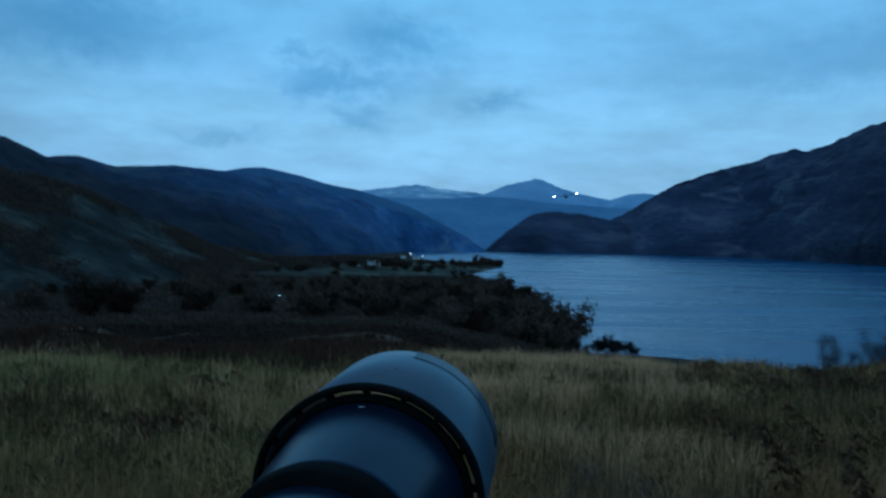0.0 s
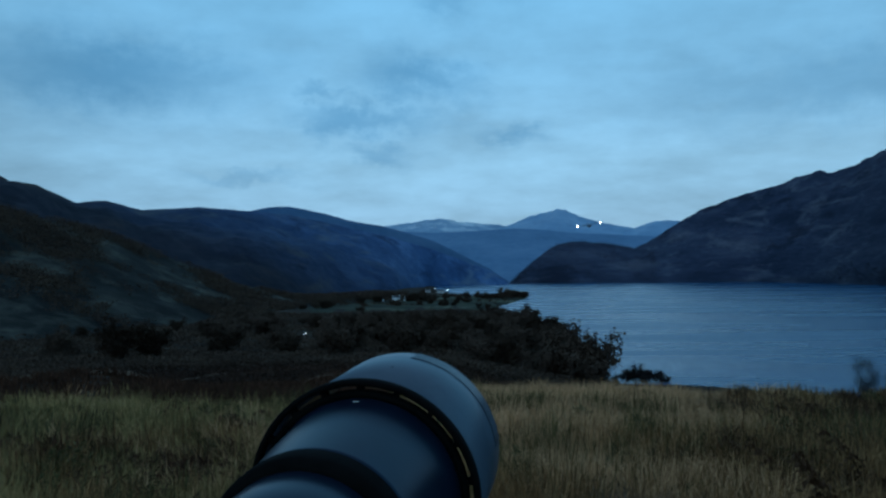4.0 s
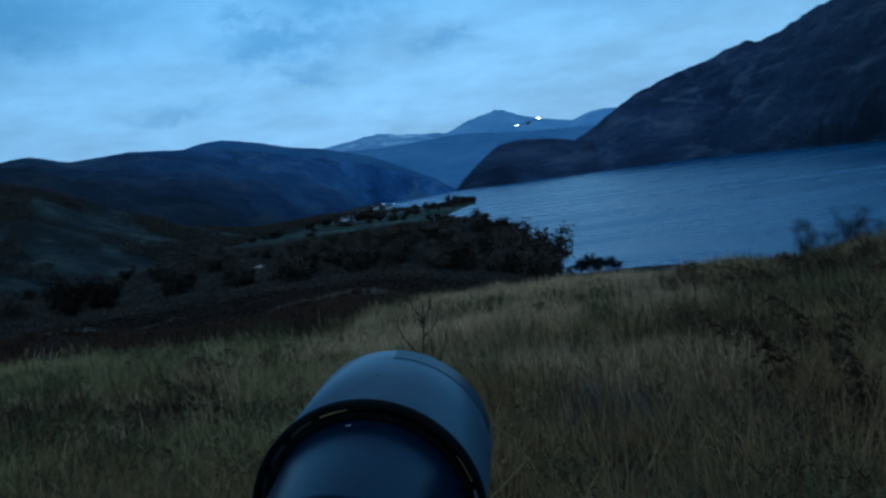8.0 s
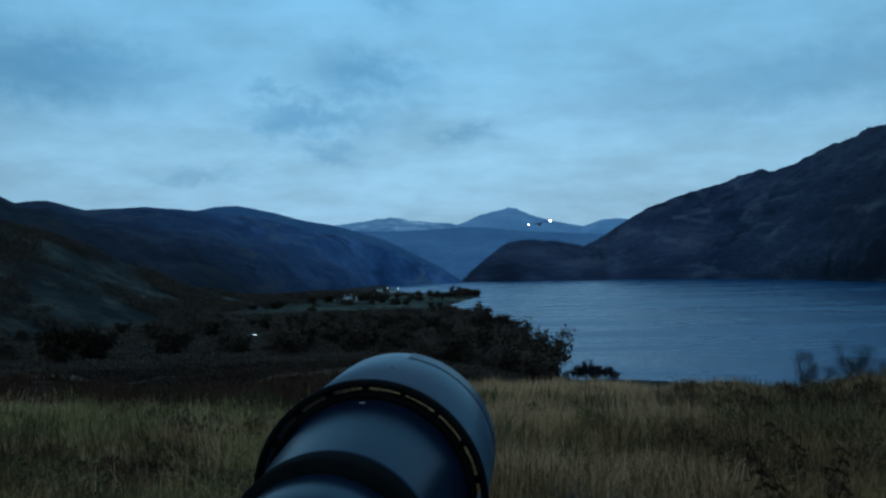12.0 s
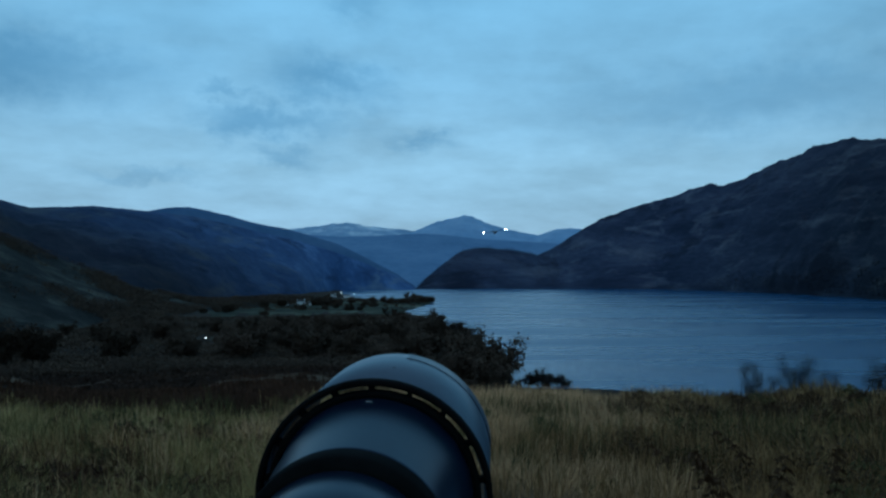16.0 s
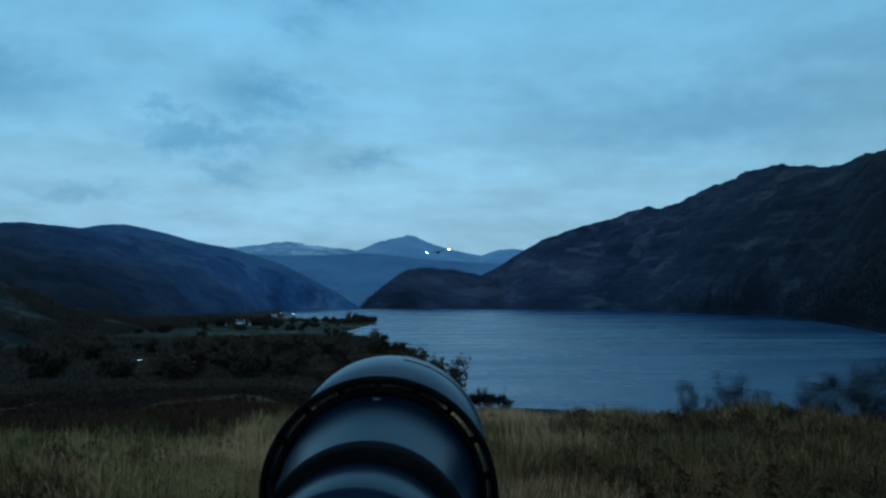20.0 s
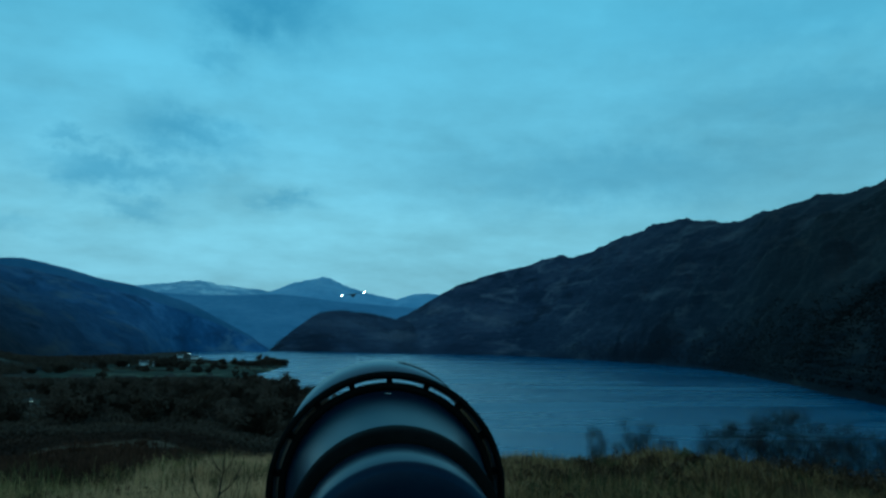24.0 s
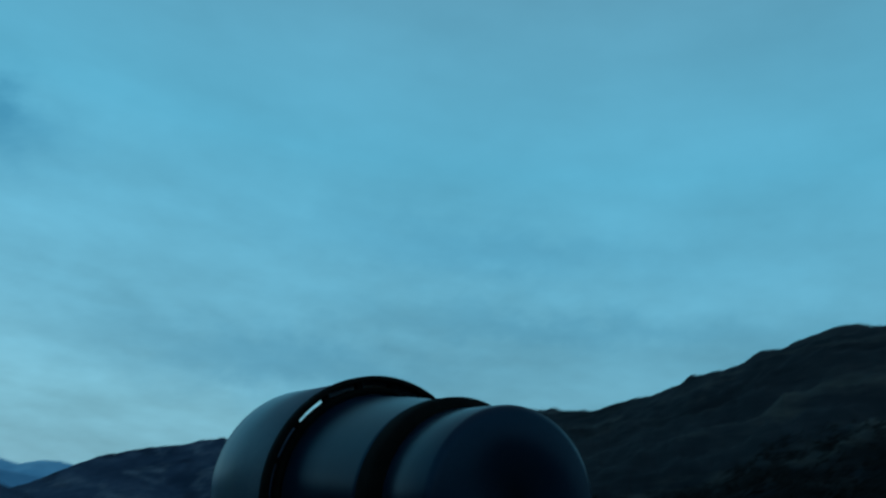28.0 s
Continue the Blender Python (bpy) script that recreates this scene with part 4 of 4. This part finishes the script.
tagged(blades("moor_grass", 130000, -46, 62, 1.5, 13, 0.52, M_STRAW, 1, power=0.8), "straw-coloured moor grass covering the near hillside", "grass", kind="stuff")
tagged(blades("green_moor_grass", 115000, -46, 2, 6.5, 42, 0.48, M_GREENGRASS, 41, power=0.85, wide=0.75, keep=green_side), "greenish moor grass running down into the hollow", "grass", kind="stuff")
# from 6.5 m out the dry grass takes the brightened colour
tagged(blades("brightened_moor_grass", 175000, -32, 19, 6.5, 42, 0.48, M_PALE, 11, power=0.85, wide=0.75, keep=pale_side), "dry moor grass running to the crest, coloured paler to offset its own shade", "grass", kind="stuff")
tagged(blades("moor_grass", 80000, 15, 62, 6.5, 42, 0.48, M_TAWNY, 21, power=0.85), "straw-coloured moor grass with dark tufts on the crest", "grass", kind="stuff")
tagged(blades("rushes", 100000, -46, 62, 1.6, 24, 0.6, M_RUSH, 2, 0.35, power=0.8, keep=patchy(3.0, 0.1)), "green-brown rush tufts among the grass", "grass", kind="stuff")
tagged(blades("heather", 110000, -46, 1, 18, 120, 0.45, M_HEATHER, 3, 0.5, power=0.9, wide=1.5, keep=beyond_grass), "dark brown heather and bracken in the hollow", "heather", kind="stuff")
tagged(blades("pale_grass", 34000, -16, -4, 46, 54, 0.28, M_BENT, 5, 0.4, wide=1.3, keep=near_line((-16, 50, 0.7), (-11, 51, 1.6), (-4, 50, 2.4))), "dry grass along the top of a bracken bank", "grass", kind="stuff")
tagged(blades("path_grass", 60000, -24.6, -21.2, 90, 160, 0.5, M_BENT, 6, 0.4, wide=1.0, keep=near_line((-24.6, 98, 3), (-23, 118, 7), (-21.2, 146, 4))), "pale dry grass along a narrow path in the heather", "grass", kind="stuff")
tagged(blades("pale_grass", 40000, -40, -26, 40, 54, 0.3, M_BENT, 7, 0.4, wide=1.3, keep=near_line((-40, 46, 3), (-26, 46, 0.8))), "dull dry grass along the brow of the hollow", "grass", kind="stuff")


# scrub that fills the wood down to the moor
def scrub(name, n, b0, b1, r0, r1, size, mat, seed, keep=None):
    g = np.random.default_rng(seed)
    b = np.radians(g.uniform(b0, b1, n))
    r = r0 * (r1 / r0) ** g.random(n)
    x, y = r * np.sin(b), r * np.cos(b)
    if keep is not None:
        ok = keep(np.degrees(b), r, x, y)
        x, y, r = x[ok], y[ok], r[ok]
    n = len(x)
    tall = size * (0.4 + 0.6 * np.clip(wobble(x, y, 18, seed) * 0.5 + 0.5, 0, 1)) * np.interp(r, [320, 600, 800, 900], [1, 0.4, 0.4, 1])
    z = ground_height(x, y) + tall * g.random(n) ** 0.7
    c = np.stack([x, y, z], -1)
    u = g.normal(size=(n, 3))
    u /= np.linalg.norm(u, axis=1)[:, None]
    w = np.cross(u, g.normal(size=(n, 3)))
    w /= np.linalg.norm(w, axis=1)[:, None]
    s = (0.06 + 0.0011 * r)[:, None] * g.uniform(0.6, 1.4, (n, 1))
    V = np.stack([c - u * s, c + w * s * 0.6, c + u * s, c - w * s * 0.6], 1)
    return mesh_np(name, V.reshape(-1, 3), np.arange(4 * n).reshape(n, 4), mat)


def dry(b, r, x, y):
    road = (np.abs(b + 15.6) < 0.6) & (r > 330) & (r < 415)
    path = (b > -25) & (b < -20.8) & (np.abs(r - np.interp(b, [-24.6, -23, -21.2], [98, 118, 146])) < 9)
    return (shore_distance(x, y) > 4) & ~road & ~path


tagged(scrub("bracken_slope", 110000, -50, 6.5, 75, 240, 1.5, M_SLOPE, 9, dry), "dark brown bracken and low scrub on the slope", "bracken", kind="stuff")
tagged(scrub("scrub", 190000, -50, 7.2, 170, 700, 3.6, M_LEAF, 8, dry), "dark leafless scrub filling the wood below the moor", "scrub", kind="stuff")



def hedges(b, r, x, y):
    return (shore_distance(x, y) > 6) & (np.abs(wobble(x, y, 70, 2.0)) < 0.06) | (shore_distance(x, y) > 3) & (shore_distance(x, y) < 9) & (wobble(x, y, 30, 1.0) > 0)


tagged(scrub("tree_belt", 16000, -22, -8, 1060, 1180, 11, M_LEAF, 19, dry), "dark belt of trees along the foot of the hill", "trees", kind="stuff")
tagged(scrub("hedgerow", 26000, -16, 1, 820, 1500, 3.0, M_LEAF, 18, hedges), "dark hedges and shore bushes between the fields", "hedge", kind="stuff")

# ---- houses and lamps on the flat land by the water ----


def house(b, d, turn, wide, deep, wall_h, roof_h, label, chimneys=2):
    p = polar(b, d)
    z = height_at(p.x, p.y)
    root = new("house")
    root.matrix_world = Matrix.Translation((p.x, p.y, z - 0.1)) @ pose(0, 0, 0, 0, 0, turn)
    tagged(root, label, "house", "houses by the loch")
    body = part("wall", box(wide, deep, wall_h, (0, 0, wall_h / 2)), M_HARL, root, "white harled wall")
    bm = bmesh.new()
    e = 0.35
    v = [bm.verts.new(q) for q in ((-wide / 2 - e, -deep / 2 - e, wall_h - 0.1), (wide / 2 + e, -deep / 2 - e, wall_h - 0.1), (wide / 2 + e, deep / 2 + e, wall_h - 0.1), (-wide / 2 - e, deep / 2 + e, wall_h - 0.1),
                                    (-wide / 2 - e, 0, wall_h + roof_h), (wide / 2 + e, 0, wall_h + roof_h))]
    for f in ((0, 1, 5, 4), (2, 3, 4, 5), (1, 2, 5), (3, 0, 4), (3, 2, 1, 0)):
        bm.faces.new([v[i] for i in f])
    roof = part("roof", bm, M_SLATE, root, "dark slate roof")
    for k in range(chimneys):
        part("chimney", box(0.7, 0.9, 1.6, ((k * 2 - 1) * (wide / 2 - 0.6), 0, wall_h + roof_h + 0.3), 0.03), M_HARL, roof)
    n = max(2, int(wide / 3))
    for k in range(n):
        x = -wide / 2 + wide * (k + 0.5) / n
        for zz in ((1.5, 4.1) if wall_h > 4.5 else (1.5,)):
            win = part("window", box(1.1, 0.12, 1.3, (x, -deep / 2 - 0.03, zz), 0.02), M_WHITE, root, "white window frame")
            part("pane", box(0.9, 0.06, 1.1, (x, -deep / 2 - 0.09, zz)), M_PANE, win)
    part("door", box(1.0, 0.12, 2.0, (wide / n / 2 * 0.0 + wide * 0.04, -deep / 2 - 0.05, 1.0), 0.02), M_DARK, root, "dark panelled door")
    return root


house(-8.9, 985, 12, 10, 6, 4.6, 2.4, "white two-storey house with a slate roof among trees")
house(-8.1, 1000, 6, 8, 6, 3.0, 2.2, "low white cottage beside the shore trees")
house(-10.1, 1010, -10, 8, 6, 3.0, 2.2, "low white cottage beside the shore trees")
house(-5.6, 1400, 5, 12, 7, 3.2, 2.8, "white cottage at the edge of the bay")
house(-6.6, 1450, -8, 11, 6, 3.2, 2.6, "white cottage at the edge of the bay")


def street_lamp(b, d, tall):
    p = polar(b, d)
    root = new("street_lamp")
    root.location = (p.x, p.y, height_at(p.x, p.y))
    tagged(root, "lit street lamp on a grey pole by the bay", "street lamp", "street lamps by the bay")
    part("pole", lathe([(0.01, -0.3), (0.12, -0.3), (0.08, tall), (0.01, tall)], 10), M_METAL, root)
    part("arm", box(0.1, 1.2, 0.1, (0, -0.6, tall), 0.02), M_METAL, root)
    part("lamp", lathe([(0.02, -0.5), (0.38, -0.32), (0.5, 0), (0.36, 0.26), (0.02, 0.36)], 12), G_LAMP, root, "glowing warm lamp head", True).location = (0, -1.2, tall)
    return root


for b, d, h in ((-6.0, 1400, 8), (-5.15, 1370, 7)):
    street_lamp(b, d, h)

# a car with its headlights on, on the road through the glen
p = polar(-15.6, 405)
car = new("car")
car.matrix_world = Matrix.Translation((p.x, p.y, height_at(p.x, p.y) + 0.02)) @ pose(0, 0, 0, 0, 0, 16 + 12)
tagged(car, "dark car with lit headlights on the glen road", "car")
bm = box(1.75, 4.2, 0.62, (0, 0, 0.62), 0.12)
box(1.5, 2.2, 0.55, (0, 0.25, 1.15), 0.14, bm)
body = part("body", bm, M_CARP, car)
part("windscreen", box(1.3, 0.05, 0.42, (0, -0.86, 1.16), 0.02), M_PANE, body)
for sx_ in (-1, 1):
    part("headlight", lathe([(0.02, -0.12), (0.1, -0.08), (0.13, 0), (0.1, 0.08), (0.02, 0.12)], 10), G_HEAD, car, "lit white headlight", True).location = (0.62 * sx_, -2.12, 0.68)
    for y in (-1.3, 1.3):
        wheel = part("wheel", lathe([(0.12, -0.1), (0.31, -0.1), (0.33, -0.06), (0.33, 0.06), (0.31, 0.1), (0.12, 0.1)], 20), M_RUBBER, car)
        wheel.matrix_basis = pose(0.82 * sx_, y, 0.33, 0, 90, 0)
        part("rim", lathe([(0.01, -0.08), (0.2, -0.07), (0.2, 0.07), (0.01, 0.08)], 14), M_METAL, wheel)

# ---- plants of the near hillside ----


def forked_sapling(b, d, tall, seed):
    """A bare young tree: a stem with long rising side branches, each with short twigs."""
    r = random.Random(seed)
    p = polar(b, d)
    root = new("sapling")
    root.location = (p.x, p.y, height_at(p.x, p.y))
    tagged(root, "thin bare forked sapling standing in the grass", "sapling")
    q = [Vector((0, 0, -0.05))]
    for k in range(8):
        q.append(q[-1] + Vector((r.uniform(-0.025, 0.03), r.uniform(-0.03, 0.03), tall / 8)))
    stem = part("stem", tube(bmesh.new(), q, [0.0115 - 0.001 * k for k in range(9)], 6), M_BARK, root)
    for k, (i, turn, l) in enumerate(((3, 175, 0.42), (4, 10, 0.40), (5, 195, 0.34), (5, 80, 0.25), (6, -15, 0.26), (7, 150, 0.18), (7, 30, 0.15))):
        a = radians(turn)
        pts = [q[i]]
        for n in range(4):
            out = 0.75 - 0.15 * n
            pts.append(pts[-1] + Vector((math.cos(a) * out + r.uniform(-0.15, 0.15), math.sin(a) * out, 0.6 + 0.14 * n)).normalized() * tall * l / 4)
        limb = part("branch", tube(bmesh.new(), pts, [0.006, 0.0055, 0.0045, 0.0035, 0.002], 5), M_BARK, root)
        for n in range(4):
            o = pts[1 + n % 4]
            e = o + Vector((r.uniform(-1, 1), r.uniform(-1, 1), r.uniform(0.2, 1))).normalized() * tall * r.uniform(0.05, 0.1)
            part("twig", tube(bmesh.new(), [o, (o + e) / 2 + Vector((0, 0, 0.005)), e], [0.003, 0.0026, 0.0014], 4), M_BARK, limb)
    return root


forked_sapling(-4.0, 6.8, 1.32, 3)


def dead_tree(b, d, tall):
    """A dead standing trunk with broken limbs."""
    r = random.Random(8)
    p = polar(b, d)
    root = new("dead_tree")
    root.location = (p.x, p.y, height_at(p.x, p.y))
    tagged(root, "pale dead standing tree trunk with broken limbs", "tree")
    q = [Vector((r.uniform(-0.1, 0.1), r.uniform(-0.1, 0.1), tall * k / 6 - 0.3)) for k in range(7)]
    trunk = part("trunk", tube(bmesh.new(), q, [0.26 - 0.027 * k for k in range(7)], 8), M_DEADWOOD, root)
    for k in range(5):
        o = q[2 + k % 5]
        a = r.uniform(0, 6.28)
        e = o + Vector((math.cos(a), math.sin(a), 0.7)) * r.uniform(0.5, 1.1)
        part("limb", tube(bmesh.new(), [o, (o + e) / 2, e], [0.08, 0.06, 0.03], 5), M_DEADWOOD, trunk)
    return root


dead_tree(-25.7, 235, 7.2)


def bracken_frond(b, dist_, tall, seed):
    """A dead fern: a bent stem with drooping crumpled leaflets."""
    r = random.Random(seed)
    p = polar(b, dist_)
    root = new("bracken")
    root.location = (p.x, p.y, height_at(p.x, p.y))
    tagged(root, "dead brown bracken frond drooping over the grass", "bracken", "dead bracken fronds")
    lean = r.uniform(-0.5, 0.1)
    q = [Vector((lean * tall * (k / 7) ** 2, r.uniform(-0.02, 0.02), tall * k / 7 * (1 - 0.03 * k))) for k in range(8)]
    q[0].z = -0.05
    part("stem", tube(bmesh.new(), q, [0.009 - 0.0009 * k for k in range(8)], 5), M_BRACKEN, root)
    for k in range(3, 8):
        for side in (-1, 1):
            l = tall * r.uniform(0.12, 0.24) * (1.2 - k * 0.08)
            bm, last = bmesh.new(), None
            for j in range(10):
                f = j / 9
                o = q[k] + Vector((side * l * f * r.uniform(0.7, 1.0), r.uniform(-0.05, 0.05), -l * f * f * r.uniform(0.5, 1.1) + 0.03))
                u = Vector((r.uniform(-0.4, 0.4), r.uniform(-1, 1), r.uniform(-1, -0.3))).normalized() * 0.034 * (1.1 - f) * (1.5 if j % 2 else 0.4)
                pair = (bm.verts.new(o - u), bm.verts.new(o + u))
                if last:
                    bm.faces.new((last[0], last[1], pair[1], pair[0]))
                last = pair
            part("leaf", bm, M_BRACKEN, root)
    return root


for k, (b, dist_, tall) in enumerate(((21.0, 6.6, 1.05), (21.9, 6.9, 0.9), (24.5, 7.2, 0.95), (26.0, 6.2, 0.8), (28.0, 8.5, 0.95), (18.5, 8.5, 0.8), (31.0, 7.5, 0.85), (23.0, 9.5, 0.85))):
    bracken_frond(b, dist_, tall, 50 + k)


def clumps(name, n, b0, b1, r0, r1, size, mat, seed, leaves=240, keep=None):
    """Low bushy clumps of many small crumpled leaves and twigs."""
    g = np.random.default_rng(seed)
    b = np.radians(g.uniform(b0, b1, n))
    r = r0 * (r1 / r0) ** g.random(n)
    x, y, s = r * np.sin(b), r * np.cos(b), size * g.uniform(0.5, 1.3, n)
    if keep is not None:
        ok = keep(x, y, g)
        x, y, s = x[ok], y[ok], s[ok]
    x, y, s = (np.repeat(v, leaves) for v in (x, y, s))
    n = len(x)
    o = g.normal(size=(n, 3))
    o *= (g.random(n) ** 0.45 / np.linalg.norm(o, axis=1))[:, None]
    c = np.stack([x + o[:, 0] * s, y + o[:, 1] * s, np.zeros(n)], -1)
    c[:, 2] = ground_height(c[:, 0], c[:, 1]) + 0.05 + np.abs(o[:, 2]) * s * 0.95
    u = g.normal(size=(n, 3)) + o * (0.6, 0.6, 1.0)
    u /= np.linalg.norm(u, axis=1)[:, None]
    w = np.cross(u, g.normal(size=(n, 3)))
    w /= np.linalg.norm(w, axis=1)[:, None]
    l = ((0.02 + 0.0028 * np.hypot(x, y)) * g.uniform(0.6, 1.5, n))[:, None]
    V = np.stack([c - u * l, c + w * l * 0.16, c + u * l, c - w * l * 0.16], 1)
    return mesh_np(name, V.reshape(-1, 3), np.arange(4 * n).reshape(n, 4), mat)



def tussocks(x, y, g):
    return wobble(x, y, 1.6, 4.0) + g.normal(0, 0.2, len(x)) > 0.35


tagged(blades("dead_bracken", 60000, 13, 55, 15, 40, 0.55, M_BRACKEN, 13, 0.7, keep=tussocks), "dark brown bracken along the brow of the hill", "bracken", kind="stuff")
tagged(blades("dead_bracken", 24000, 12, 55, 3.5, 38, 0.6, M_BRACKEN, 12, 0.7, keep=tussocks), "dark brown dead bracken clumps among the grass", "bracken", kind="stuff")
tagged(blades("dead_bracken", 30000, -44, -10, 3.5, 24, 0.5, M_HEATHER, 14, 0.7, keep=tussocks), "dark brown dead bracken clumps among the grass", "bracken", kind="stuff")
tagged(blades("trodden_grass", 26000, 62, 314, 0.9, 7, 0.3, M_STRAW, 15, 0.9), "short trodden straw-coloured grass round the stand", "grass", kind="stuff")


def hillside_scrub(name, hill_name, n, size, mat, seed, level, top=1e9, first=-50, leaf=1.0):
    """Bushes on the slope of a hill, as many small leaf clumps."""
    g = np.random.default_rng(seed)
    me = scene.objects[hill_name].data
    v = np.empty(len(me.vertices) * 3, np.float32)
    me.vertices.foreach_get("co", v)
    v = v.reshape(-1, 3)
    v = v[(v[:, 2] > 2) & (v[:, 2] < top)]
    v = v[(np.degrees(np.arctan2(v[:, 0], v[:, 1])) > first) & (np.degrees(np.arctan2(v[:, 0], v[:, 1])) < 75)]
    if top < 1e8:
        edge = np.clip((np.degrees(np.arctan2(v[:, 0], v[:, 1])) - first) / 30, 0.12, 1) * (0.6 + 0.25 * wobble(v[:, 0], v[:, 1], 150, seed))
        v = v[v[:, 2] / top < edge * g.random(len(v)) ** 0.5]
    v = v[wobble(v[:, 0], v[:, 1], 45, seed) + g.normal(0, 0.25, len(v)) > level]
    c = v[g.integers(0, len(v), n)] + g.normal(0, 1, (n, 3)) * (2.2, 2.2, 0) + np.stack([np.zeros(n), np.zeros(n), g.random(n) * size], -1)
    u = g.normal(size=(n, 3))
    u /= np.linalg.norm(u, axis=1)[:, None]
    w = np.cross(u, g.normal(size=(n, 3)))
    w /= np.linalg.norm(w, axis=1)[:, None]
    s = g.uniform(0.5, 1.3, (n, 1)) * leaf
    V = np.stack([c - u * s, c + w * s * 0.6, c + u * s, c - w * s * 0.6], 1)
    return mesh_np(name, V.reshape(-1, 3), np.arange(4 * n).reshape(n, 4), mat)


tagged(hillside_scrub("hillside_scrub", "hill_left_slope", 150000, 4.5, M_LEAF, 31, 0.3, leaf=0.7), "dark bushes and small trees dotted over the slope", "bushes", kind="stuff")
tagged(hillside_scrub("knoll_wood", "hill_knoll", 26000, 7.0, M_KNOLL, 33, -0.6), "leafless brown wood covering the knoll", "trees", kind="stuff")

tagged(clumps("thicket", 60, 34, 50, 88, 116, 2.4, M_TWIG, 66, 120), "leafless thicket under the bare trees", "bushes", kind="stuff")
tagged(clumps("thicket", 55, 34, 52, 24, 52, 0.85, M_BRACKEN, 67, 300), "dark tangled thicket at the edge of the brow", "bushes", kind="stuff")
tagged(clumps("dead_bracken", 170, 15, 55, 3.4, 34, 0.42, M_BRACKEN, 61), "low bushes of dark brown dead bracken in the grass", "bracken", kind="stuff")
tagged(clumps("green_clumps", 200, -46, 55, 3.2, 30, 0.34, M_RUSH, 62), "low dark green clumps among the dry grass", "bushes", kind="stuff")
tagged(blades("grey_heather", 42000, 6, 22, 3.4, 7.0, 0.42, M_GREYTWIG, 63, 0.9, wide=0.8), "grey twiggy heather among the dry grass", "heather", kind="stuff")
tagged(clumps("dark_heather", 110, -46, -6, 3.2, 20, 0.36, M_HEATHER, 64), "dark heather bushes among the grass", "heather", kind="stuff")
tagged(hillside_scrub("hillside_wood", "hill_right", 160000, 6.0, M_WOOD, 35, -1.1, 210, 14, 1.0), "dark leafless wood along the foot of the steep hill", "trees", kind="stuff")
